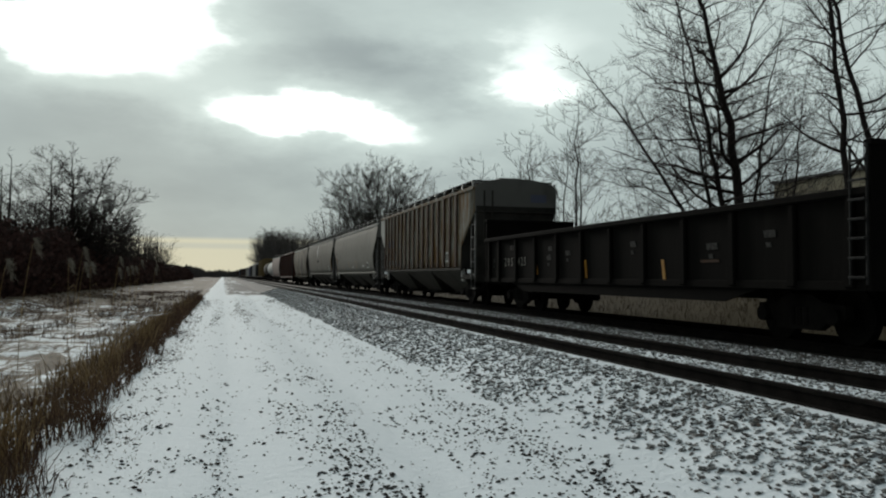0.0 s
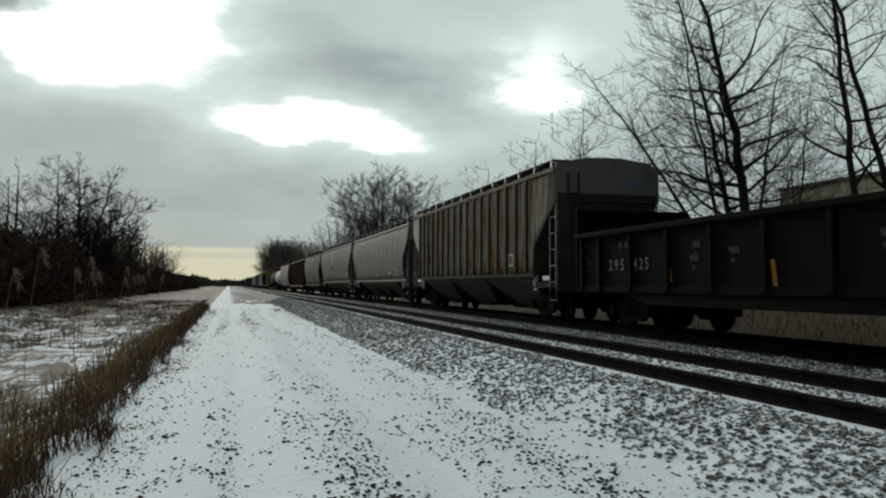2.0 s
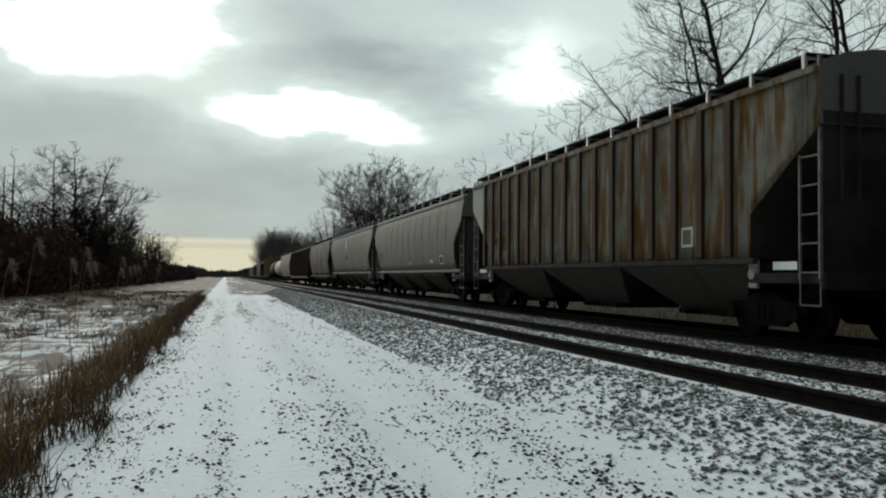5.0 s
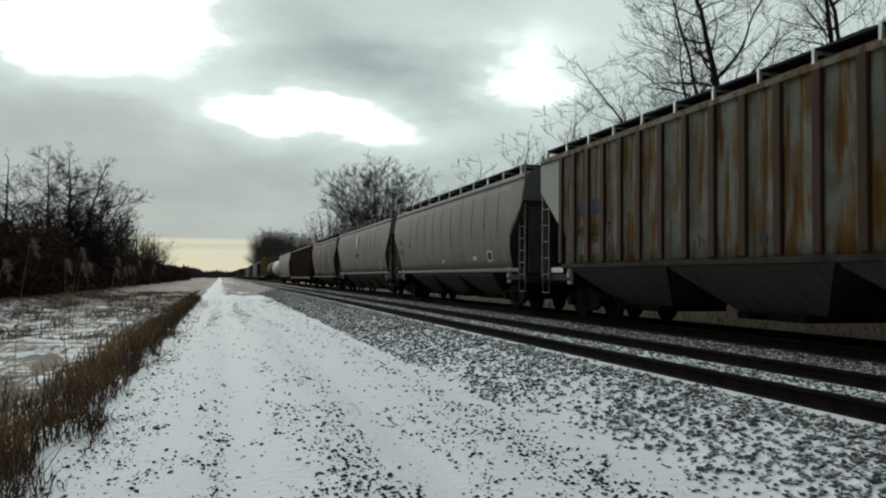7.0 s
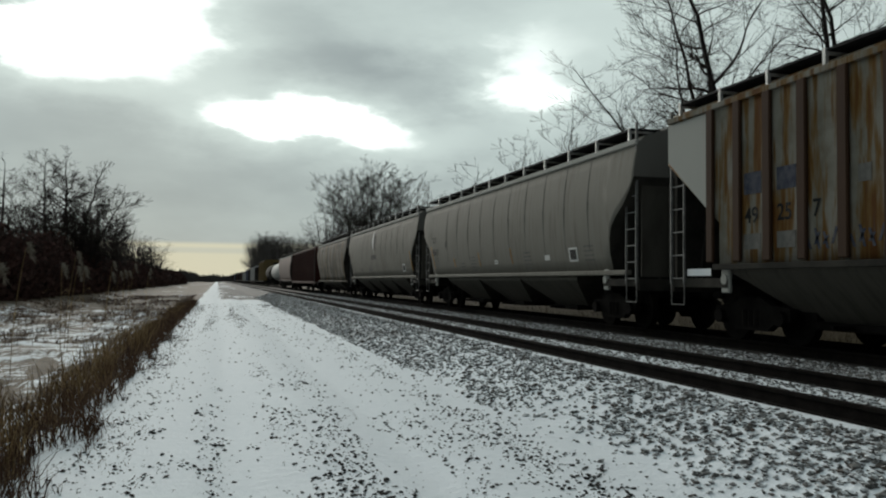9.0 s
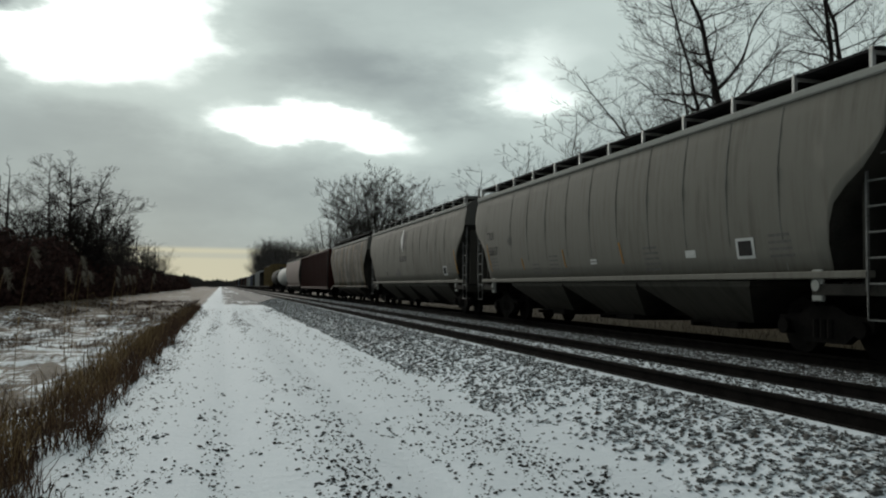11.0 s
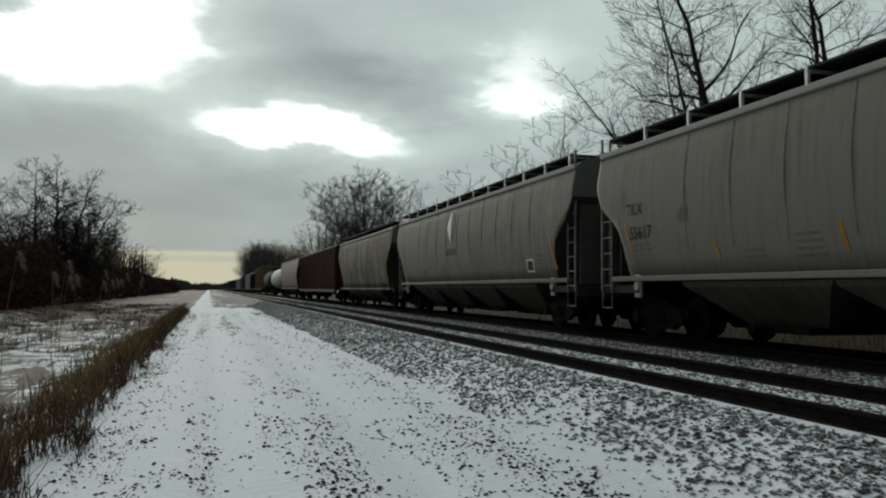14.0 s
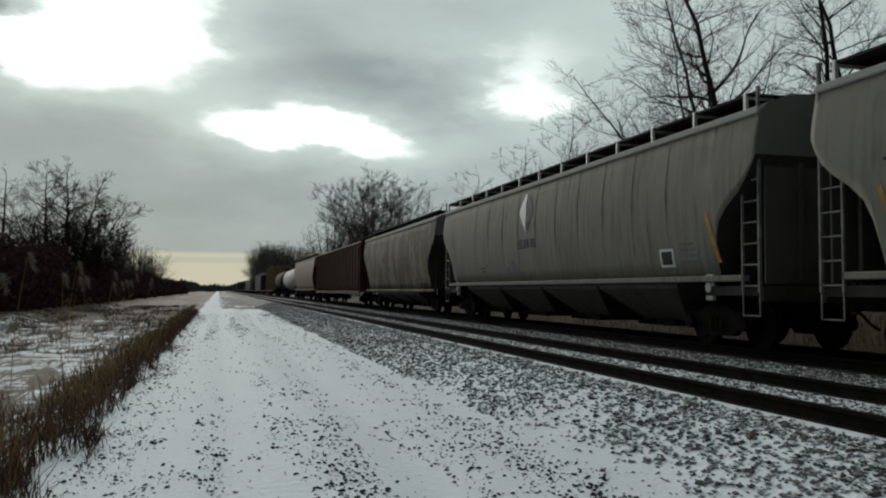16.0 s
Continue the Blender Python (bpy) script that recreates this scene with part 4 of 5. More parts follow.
def build_train():
    SHARED["truck"], SHARED["wheelset"] = truck_mesh(), wheelset_mesh()
    gondola(9.63, 27.05)
    ribbed_hopper(28.45, 46.65)
    a, half, surf = curved_hopper(48.0, 66.75, "grey", "dull grey curved-side covered hopper car with yellow tape")
    lettering(a, "TILX", 0.33, 7.93, 2.58, M["ink"], surf)
    lettering(a, "55617", 0.36, 7.83, 2.08, M["ink"], surf)
    small_print(a, 7.72, 1.93, 4, 0.75, surf, M["fade"])
    small_print(a, 4.0, 1.66, 3, 0.6, surf, M["fade"])
    small_print(a, 2.7, 1.85, 5, 0.65, surf, M["fade"])
    small_print(a, -2.55, 1.85, 5, 0.65, surf, M["fade"])
    for k in range(4):
        patch(a, "stencil_frame", 5.58 + 0.1 * k, 5.62 + 0.1 * k, 2.3 + 0.05 * (k % 2), 2.6 - 0.06 * (k % 2), M["fade"], surf)
    for y, z, h, lean in ((7.72, 1.55, 0.9, 0.3), (4.70, 1.56, 0.34, 0.12), (1.62, 1.56, 0.46, 0.1), (-1.60, 1.58, 0.47, 0.1)):
        patch(a, "reflective_tape", y - 0.03, y + 0.05, z, z + h, M["yellow"], surf, lean, label="yellow reflective tape")
    patch(a, "placard", -4.55, -4.2, 1.62, 1.76, M["decal"], surf)
    patch(a, "placard", -0.24, 0.10, 1.60, 1.72, M["decal"], surf)
    patch(a, "placard_print", -0.22, 0.08, 1.645, 1.675, M["fade"], surf, proud=0.010)
    patch(a, "placard", -6.36, -5.85, 1.55, 1.90, M["decal"], surf)
    patch(a, "placard_print", -6.29, -5.92, 1.6, 1.85, M["ink"], surf, proud=0.010)
    small_print(a, -6.75, 1.88, 4, 0.6, surf, M["fade"])
    b, half, surf = curved_hopper(68.1, 88.0, "greyb", "stained grey curved-side covered hopper car with a leaf-shaped emblem", bays=4, reach=14.4)
    patch(b, "placard", -7.25, -6.72, 1.50, 1.86, M["decal"], surf)
    patch(b, "placard_print", -7.18, -6.79, 1.55, 1.81, M["ink"], surf, proud=0.010)
    small_print(b, -7.5, 1.9, 4, 0.6, surf, M["fade"])
    small_print(b, 5.2, 1.75, 2, 0.5, surf, M["ink"])
    for y in (2.6, 2.2, 1.8):
        patch(b, "dark_stain", y - 0.3, y, 1.55, 1.85 + 0.1 * math.sin(y * 9), M["fade"], surf, 0.05)
    patch(b, "reflective_tape", -8.83, -8.72, 1.54, 2.45, M["yellow"], surf, 0.28, label="yellow reflective tape")
    emblem(b, half, surf)
    curved_hopper(89.4, 106.6, "tan", "dirty tan-grey covered hopper car with brown stains", True, 3, False, 10.5, 1.05, 4.0)
    box_car(108.0, 132.5, "oxide", "dark oxide-red ribbed box car", 4.3, True, True)
    curved_hopper(134.5, 155.0, "pinkgrey", "pinkish-grey covered hopper car", False, 3, False, 12.0, 1.1, 4.05)
    tank_car(156.5, 176.0, "white", "white cylindrical tank car")
    tank_car(177.5, 193.0, "slope", "dark grey cylindrical tank car")
    box_car(194.5, 216.0, "buff", "tall buff-yellow box car", 5.0, False)
    box_car(217.5, 236.0, "grime", "dark grey box car", 4.2, False)
    box_car(237.5, 262.0, "white", "white box car with plain sides", 4.6, False)
    y = 263.5
    for key, ln, h in (("slope", 17, 4.1), ("bluegrey", 18, 4.4), ("white", 17, 3.6), ("palegrey", 18, 4.0), ("oxide", 17, 4.2), ("slope", 20, 4.3), ("grime", 18, 4.0), ("oxide", 18, 4.3), ("slope", 18, 4.0), ("grime", 24, 4.6),
                       ("bluegrey", 18, 4.2), ("slope", 18, 4.2), ("grime", 18, 4.2), ("oxide", 18, 4.2), ("slope", 18, 4.2)):
        box_car(y, y + ln, key, {"slope": "dark grey", "bluegrey": "blue-grey", "white": "white", "palegrey": "pale grey", "oxide": "oxide-red", "grime": "sooty black"}[key] + " box car far down the train", h, False)
        y += ln + 1.4


def emblem(car, half, surf):
    """A leaf-like lozenge in two halves above a short row of plain bars."""
    yc, z0, z1 = 0.72, 2.68, 3.82
    for s, m in ((-1, M["ink"]), (1, M["decal"])):
        bm = bmesh.new()
        rows = 8
        prev = None
        for k in range(rows + 1):
            t = k / rows
            z = z0 + (z1 - z0) * t
            w = 0.55 * (1 - abs(2 * t - 1.1) / 1.1)
            w = max(w, 0.01)
            lean = 0.12 * (t - 0.5)
            x = -(surf(z) + 0.008)
            pair = (bm.verts.new((x, yc + lean + s * 0.03, z)), bm.verts.new((x, yc + lean + s * (0.03 + w), z)))
            if prev:
                bm.faces.new((prev[0], prev[1], pair[1], pair[0]))
            prev = pair
        part("emblem_leaf", bm, m, car)
    for k in range(3):
        patch(car, "emblem_bar", yc + 0.75 - k * 0.54 - 0.4, yc + 0.75 - k * 0.54, 2.26, 2.5, M["ink"], surf)


# ---------------------------------------------------------------- trees and plants
def limb(rng, segs, p, d, length, r, level, levels, kids, lift, wander, step, tip=0.003, dense=2.0):
    """A crooked limb as a chain of tapered pieces, with thinner limbs that leave it on alternate sides."""
    n = max(3, int(length / step[level]))
    q_len = length / n
    forks = sorted(rng.uniform(0.18, 0.97) for _ in range(min(kids[level], max(1, int(dense * length / step[level]))))) if level < levels else []
    side = Vector((rng.gauss(0, 1), rng.gauss(0, 1), rng.gauss(0, 0.4)))
    for i in range(n):
        d = (d + Vector((rng.gauss(0, wander), rng.gauss(0, wander), rng.gauss(0, wander) + lift))).normalized()
        q = p + d * q_len
        t0, t1 = i / n, (i + 1) / n
        r0, r1 = max(tip, r * (1 - 0.8 * t0)), max(tip, r * (1 - 0.8 * t1))
        segs.append((level, p.copy(), q.copy(), r0, r1))
        while forks and forks[0] <= t1:
            t = forks.pop(0)
            side = (-side + Vector((rng.gauss(0, 0.8), rng.gauss(0, 0.8), rng.gauss(0, 0.5))))
            out = side - d * side.dot(d)
            if out.length < 0.05:
                out = d.orthogonal()
            a = rng.uniform(0.45, 0.95)
            nd = d * math.cos(a) + out.normalized() * math.sin(a)
            limb(rng, segs, p + (q - p) * rng.random(), nd, length * rng.uniform(0.40, 0.72) * (1.05 - 0.55 * t), r1 * rng.uniform(0.4, 0.62), level + 1, levels, kids, lift * 1.25, wander, step, tip, dense)
        p = q


def trunk(rng, segs, foot, lean, bend, height, r, across, limbs, levels, kids, lift, wander, step, reach, tip, deep=0.0, clear=0.28, dense=2.0):
    """A stem whose lean changes evenly with height, and its limbs; across: the direction in which it leans."""
    n = max(8, int(height / 0.8))
    side = Vector((-across.y, across.x, 0))
    at = lambda h: across * (foot + lean * h + bend * h * h) + side * deep + Vector((0, 0, h))
    bow = [Vector((rng.gauss(0, 0.05), rng.gauss(0, 0.05), 0)) for _ in range(n + 1)]
    pts = [at(-0.3 + (height + 0.3) * i / n) + bow[i] * (0 if i == 0 else height / 12) for i in range(n + 1)]
    for i in range(n):
        segs.append((0, pts[i], pts[i + 1], max(tip, r * (1 - 0.88 * i / n)), max(tip, r * (1 - 0.88 * (i + 1) / n))))
    turn = rng.uniform(0, 6.283)
    for k in range(limbs):
        t = clear + (0.99 - clear) * (k + rng.uniform(0.1, 0.9)) / limbs
        i = min(n - 1, int(t * n))
        p = pts[i] + (pts[i + 1] - pts[i]) * (t * n - i)
        turn += 2.4 + rng.gauss(0, 0.4)
        rise = rng.uniform(0.15, 0.75)
        d = Vector((math.cos(turn), math.sin(turn), rise)).normalized()
        limb(rng, segs, p, d, reach * rng.uniform(0.6, 1.15) * (1.15 - 0.75 * t), r * (1 - 0.85 * t) * rng.uniform(0.36, 0.6), 1, levels, kids, lift, wander, step, tip, dense)


def tubes(name, segs, mat, thick=0.0):
    verts, faces = [], []
    for level, a, b, r0, r1 in segs:
        n = 8 if r0 > 0.12 else 5 if r0 > 0.04 else 3
        r0, r1 = max(r0, thick), max(r1, thick * 0.8)
        d = (b - a).normalized()
        u = d.orthogonal().normalized()
        w = d.cross(u)
        k = len(verts)
        e = d * (r0 * 0.4)
        for c, r in ((a - e, r0), (b + e, r1)):
            for j in range(n):
                t = 2 * math.pi * j / n
                verts.append(c + u * (r * math.cos(t)) + w * (r * math.sin(t)))
        faces += [(k + j, k + (j + 1) % n, k + n + (j + 1) % n, k + n + j) for j in range(n)]
    me = bpy.data.meshes.new(name)
    me.from_pydata([tuple(v) for v in verts], [], faces)
    me.materials.append(mat)
    me.shade_smooth()
    return me


def bare_tree(seed, stems, limbs=12, levels=3, kids=(0, 8, 6, 4), lift=0.05, wander=0.17, step=(0.8, 0.42, 0.36, 0.32), reach=4.0, tip=0.004, twig="twig", label="", group="", across=(1, 0), clear=0.28, dense=2.0):
    """stems: (foot, lean, bend, height, radius, depth) of each trunk."""
    rng = random.Random(seed)
    tree = tagged(new("bare_tree"), label, "tree", group)
    crown = []
    for foot, lean, bend, height, r, deep in stems:
        segs = []
        trunk(rng, segs, foot, lean, bend, height, r, Vector((*across, 0)), max(3, int(limbs * height / 12)), levels, kids, lift, wander, step, reach, tip, deep, clear, dense)
        new("trunk", tubes("trunk", [g for g in segs if g[0] == 0], M["bark"])).parent = tree
        crown += [g for g in segs if g[0] > 0]
    new("crown", tubes("crown", crown, M[twig])).parent = tree
    return tree


def build_trees():
    # the big trees behind the train lean along a line square to the view
    square = (0.967, -0.254)
    behind = "bare trees behind the train"
    t = bare_tree(11, [(0.25, -0.05, -0.0095, 14, 0.23, 0), (-0.15, -0.06, -0.0115, 12.5, 0.15, 0.5)], 29, 3, (0, 10, 7), 0.045, 0.15, reach=4.8, tip=0.0046,
                  label="tall bare tree with dark forked trunks behind the train", group=behind, across=square)
    t.matrix_basis = pose(18.0, 26.6, 0.7)
    t = bare_tree(12, [(-0.1, -0.5, -0.017, 8.8, 0.115, 0.3)], 34, 3, (0, 10, 7), 0.04, 0.17, reach=3.8, tip=0.0046,
                  label="bare tree that leans far over along the track", group=behind, across=square, clear=0.3)
    t.matrix_basis = pose(18.0, 26.6, 0.7)
    t = bare_tree(18, [(-0.2, -0.33, 0.0115, 11, 0.10, -0.4)], 30, 3, (0, 10, 7), 0.04, 0.17, reach=4.2, tip=0.0046,
                  label="slender crooked bare tree behind the train", group=behind, across=square)
    t.matrix_basis = pose(18.0, 26.6, 0.7)
    t = bare_tree(19, [(0.3, 0.06, 0.0065, 10.5, 0.095, 0.2), (0.4, 0.2, 0.021, 7.5, 0.06, 0.6)], 28, 3, (0, 10, 7), 0.06, 0.14, reach=3.4, tip=0.0046,
                  label="slender bare tree with upswept limbs behind the train", group=behind, across=square)
    t.matrix_basis = pose(18.0, 26.6, 0.7)
    t = bare_tree(13, [(-0.1, -0.075, -0.003, 13, 0.14, 0), (1.9, -0.36, 0.008, 13, 0.14, 0.3)], 27, 3, (0, 10, 7), 0.03, 0.15, reach=3.9, tip=0.0042,
                  label="pair of bare trunks that lean together behind the train", group=behind, across=square, clear=0.3)
    t.matrix_basis = pose(18.0, 20.6, 0.7)
    t = bare_tree(14, [(0, 0.05, 0.004, 10, 0.08, 0), (0.6, -0.08, 0, 9, 0.06, 0.5), (-0.9, 0.02, 0.003, 9, 0.05, 1.0)], 22, 3, (0, 8, 6), 0.08, 0.12, reach=3.0, tip=0.006,
                  twig="fartwig", label="slim bare tree farther behind the train", group=behind, across=square)
    t.matrix_basis = pose(22.5, 30.0, 0.7)
    shrub = bare_tree(15, [(0, -0.25, 0, 5.0, 0.06, 0), (0.3, 0.2, 0, 4.6, 0.05, 0.4), (0.1, 0.0, 0, 5.2, 0.05, -0.4), (-0.4, -0.5, 0, 4.0, 0.04, 0.2)], 18, 3, (0, 7, 5), 0.03, 0.2, reach=2.4, tip=0.005,
                      label="bare tangled shrub behind the train", group="bare shrubs behind the train", clear=0.15)
    shrub.matrix_basis = pose(18.0, 34.0, 0.7)
    for x, y, s in ((17.5, 30.5, 0.95), (20.5, 37, 1.1), (17.5, 44, 1.1), (20, 52, 1.3), (18, 60, 1.1), (21, 24, 0.9)):
        c = copy_thing(shrub, pose(x, y, 0.7, 0, 0, 57 * y))
        c.scale = (s, s, s)
    # middle distance and far right
    along = "bare trees along the track"
    fan = [(0.35 * k, 0.072 * k, 0.0014 * k, 15.5 - 0.55 * abs(k), 0.16 - 0.015 * abs(k), 0.5 * ((k * 7) % 3 - 1)) for k in range(-4, 5)]
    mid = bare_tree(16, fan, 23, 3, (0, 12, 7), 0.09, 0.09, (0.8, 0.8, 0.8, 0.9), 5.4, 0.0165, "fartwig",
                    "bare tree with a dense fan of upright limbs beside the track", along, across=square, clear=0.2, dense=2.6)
    mid.matrix_basis = pose(17.5, 98.0, 0.4)
    mid.scale = (0.88, 0.88, 0.95)
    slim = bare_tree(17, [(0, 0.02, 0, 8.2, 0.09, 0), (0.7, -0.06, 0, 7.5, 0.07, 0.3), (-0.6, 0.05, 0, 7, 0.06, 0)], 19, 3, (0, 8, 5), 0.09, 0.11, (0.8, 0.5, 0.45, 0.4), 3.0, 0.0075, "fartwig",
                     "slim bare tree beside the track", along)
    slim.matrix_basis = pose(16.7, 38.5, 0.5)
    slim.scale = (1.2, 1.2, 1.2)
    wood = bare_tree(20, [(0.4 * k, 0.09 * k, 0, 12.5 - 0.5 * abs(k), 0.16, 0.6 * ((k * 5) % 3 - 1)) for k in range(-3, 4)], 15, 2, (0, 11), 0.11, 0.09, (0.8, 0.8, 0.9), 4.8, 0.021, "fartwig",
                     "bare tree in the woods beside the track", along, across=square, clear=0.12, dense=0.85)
    wood.matrix_basis = pose(17.0, 128.0, 0.2)
    rng = random.Random(40)
    for x, y, s, src in ((17.0, 46, 1.18, slim), (17.3, 56, 1.15, slim), (17.2, 70, 1.2, slim), (21.5, 76, 1.2, slim), (16.0, 108, 0.72, wood), (14.9, 112, 0.8, wood), (19, 116, 0.8, wood), (24, 92, 0.75, wood)):
        c = copy_thing(src, pose(x, y, 0.4, 0, 0, rng.uniform(-40, 40)))
        c.scale = (s, s, s)
    # the woods grow taller the farther they run
    for i in range(46):
        y = 128 + 360 * (i / 46) ** 0.95 + rng.uniform(-4, 4)
        c = copy_thing(wood, pose(14.5 + rng.uniform(0, 6) + 0.02 * (y - 130), y, 0.2, 0, 0, rng.uniform(0, 360)))
        s = (1.2 + 0.056 * y) / 13.2 * rng.uniform(0.82, 1.04)
        c.scale = (s, s, s)
    # woods beyond the field
    edge_group = "bare trees at the edge of the woods"
    oak = bare_tree(21, [(-1.6, -0.10, 0.004, 15.5, 0.27, 0), (0.3, -0.02, 0.0, 15.8, 0.36, 0.4), (0.8, 0.12, 0.006, 15, 0.28, -0.4), (1.2, 0.34, 0.010, 12.5, 0.24, 0.5), (1.4, 0.62, 0.0, 8.5, 0.18, 0), (-1.9, -0.34, 0.0, 11.5, 0.2, -0.3)],
                    27, 3, (0, 12, 8), 0.045, 0.15, (0.8, 0.8, 0.8, 0.9), 5.6, 0.0155, "twig", "broad bare oak at the edge of the woods", edge_group, across=(0.99, 0.12), clear=0.22, dense=3.0)
    oak.matrix_basis = pose(-16.5, 101.0, 0.0)
    oak.scale = (0.95, 0.95, 0.93)
    lesser = bare_tree(23, [(0, 0.03, 0, 14, 0.3, 0), (0.5, 0.38, 0, 12, 0.2, 0.3), (-0.5, -0.36, 0, 12.5, 0.2, -0.3), (0.2, 0.15, 0.01, 12, 0.17, 1.2)], 15, 2, (0, 11), 0.04, 0.14, (0.8, 0.9, 0.8), 5.4, 0.02, "twig",
                       "dark bare tree in the woods beyond the field", edge_group, clear=0.18, dense=1.25)
    lesser.matrix_basis = pose(-20.0, 88.0, 0.0)
    lesser.scale = (0.55, 0.55, 0.55)
    for x, y, s in ((-21, 108, 0.62), (-22, 78, 0.75), (-24, 68, 0.7), (-21, 262, 0.55), (-17, 275, 0.45), (-20, 300, 0.5), (-18, 330, 0.45)):
        c = copy_thing(lesser, pose(x, y, 0, 0, 0, rng.uniform(0, 360)))
        c.scale = (s, s, s)
    for i in range(30):
        y = 112 + i * 4.5 + rng.uniform(-3, 3)
        c = copy_thing(lesser, pose(-15.5 - rng.uniform(0, 7), y, 0, 0, 0, rng.uniform(0, 360)))
        s = rng.uniform(0.64, 0.92)
        c.scale = (s, s, s)
    leafy = bare_tree(22, [(0, 0, 0, 10.5, 0.2, 0), (0.2, 0.3, 0, 8.5, 0.12, 0.3), (-0.3, -0.28, 0, 8.5, 0.12, 0)], 15, 3, (0, 8, 4), 0.03, 0.17, (0.8, 0.6, 0.5, 0.4), 3.6, 0.009, "twig",
                      "oak that keeps its withered reddish leaves", edge_group)
    # withered leaves on the outer twigs
    pts = [v.co.copy() for v in leafy.children[-1].data.vertices][::2]
    r2 = random.Random(9)
    vs, fs = [], []
    for p in pts:
        if p.z < 3.0 or r2.random() < 0.35:
            continue
        s = r2.uniform(0.10, 0.21)
        u = Vector((r2.gauss(0, 1), r2.gauss(0, 1), r2.gauss(0, 1))).normalized() * s
        w = u.orthogonal().normalized() * s * 0.7
        q = p + Vector((r2.gauss(0, 0.12), r2.gauss(0, 0.12), r2.gauss(0, 0.12)))
        k = len(vs)
        vs += [tuple(q - u), tuple(q + w), tuple(q + u), tuple(q - w)]
        fs.append((k, k + 1, k + 2, k + 3))
    ob = new("foliage", raw_mesh("foliage", vs, fs, M["leaf"]))
    ob.parent = leafy
    ob["kind"] = "stuff"
    leafy.matrix_basis = pose(-16.0, 71.0, 0.0)
    for x, y, s in ((-18.0, 77, 1.0), (-15.5, 63, 0.75)):
        c = copy_thing(leafy, pose(x, y, 0, 0, 0, rng.uniform(0, 360)))
        c.scale = (s, s, s)


def blades(name, label, spots, height, width, mat, seed, lean=0.25, category="grass"):
    """Thin three-sided stalks as one mesh."""
    rng = random.Random(seed)
    vs, fs = [], []
    for x, y in spots:
        h, w = height(rng, x, y), width(rng, y)
        z = ground_z(x, y) - 0.03
        a = rng.uniform(0, 6.283)
        lx, ly = rng.gauss(0, lean) * h, rng.gauss(0, lean) * h
        k = len(vs)
        for t, q in ((0.0, 1.0), (0.55, 0.8), (1.0, 0.25)):
            cx, cy, cz = x + lx * t * t, y + ly * t * t, z + h * t * (1 - 0.12 * t)
            for j in range(3):
                b = a + j * 2.094
                vs.append((cx + w * q * math.cos(b), cy + w * q * math.sin(b), cz))
        for lv in (0, 3):
            for j in range(3):
                fs.append((k + lv + j, k + lv + (j + 1) % 3, k + lv + 3 + (j + 1) % 3, k + lv + 3 + j))
    tagged(new(name, raw_mesh(name, vs, fs, mat)), label, category, kind="stuff")


def build_plants():
    rng = random.Random(77)
    strip, low, field = [], [], []
    while len(strip) < 3400:
        y = 3.5 + 62 * rng.random() ** 1.9
        x = -1.5 - abs(rng.gauss(0, 0.62)) + 0.35 * noise.noise((y * 0.6, 0, 1))
        if noise.noise((x * 1.1, y * 0.6, 4.0)) > -0.02 or rng.random() < 0.12:
            strip.append((x, y))
    while len(low) < 4200:
        y = 4.0 + 55 * rng.random() ** 1.8
        low.append((-1.25 - abs(rng.gauss(0, 0.5)) + 0.35 * noise.noise((y * 0.7, 5, 1)), y))
    # stubble that breaks through the snow on the shoulder
    while len(low) < 5400:
        y, x = 5.0 + 24 * rng.random() ** 1.5, -1.35 + abs(rng.gauss(0, 0.42))
        if noise.noise((x * 1.7, y * 0.5, 14.0)) > 0.12:
            low.append((x, y))
    while len(field) < 10000:
        y, x = 12 + 95 * rng.random() ** 1.4, rng.uniform(-13, -2.2)
        if noise.noise((x * 0.35, y * 0.22, 9.0)) > 0.0:
            field.append((x, y))
    blades("dry_grass", "tall dry straw-coloured weeds along the road", strip, lambda r, x, y: r.uniform(0.3, 1.1) * max(0.28, 0.72 + 0.75 * noise.noise((x * 0.9, y * 0.55, 6.0))) * (1 - 0.5 * ramp_(y, 12, 40)), lambda r, y: 0.0036 * (1 + y * 0.03) * r.uniform(0.6, 1.8), M["dry"], 31, 0.2)
    blades("dead_weeds", "low dead brown weeds at the road's edge", low, lambda r, x, y: r.uniform(0.12, 0.55) * (1 - 0.86 * ramp_(x, -1.35, -1.0)), lambda r, y: 0.004 * (1 + y * 0.035) * r.uniform(0.7, 1.4), M["weed"], 32, 0.45)
    blades("field_grass", "sparse dead grass through the snow of the field", field, lambda r, x, y: r.uniform(0.10, 0.38), lambda r, y: 0.006 * (1 + y * 0.02), M["weed"], 33, 0.5)
    bank = [(rng.uniform(12.9, 15.6), 8 + 60 * rng.random() ** 1.3) for _ in range(6000)]
    blades("bank_grass", "dry tan grass on the bank behind the train", bank, lambda r, x, y: r.uniform(0.1, 0.32), lambda r, y: 0.008, M["bankgrass"], 34, 0.25)
    build_thicket()
    build_distance()
    build_reeds()


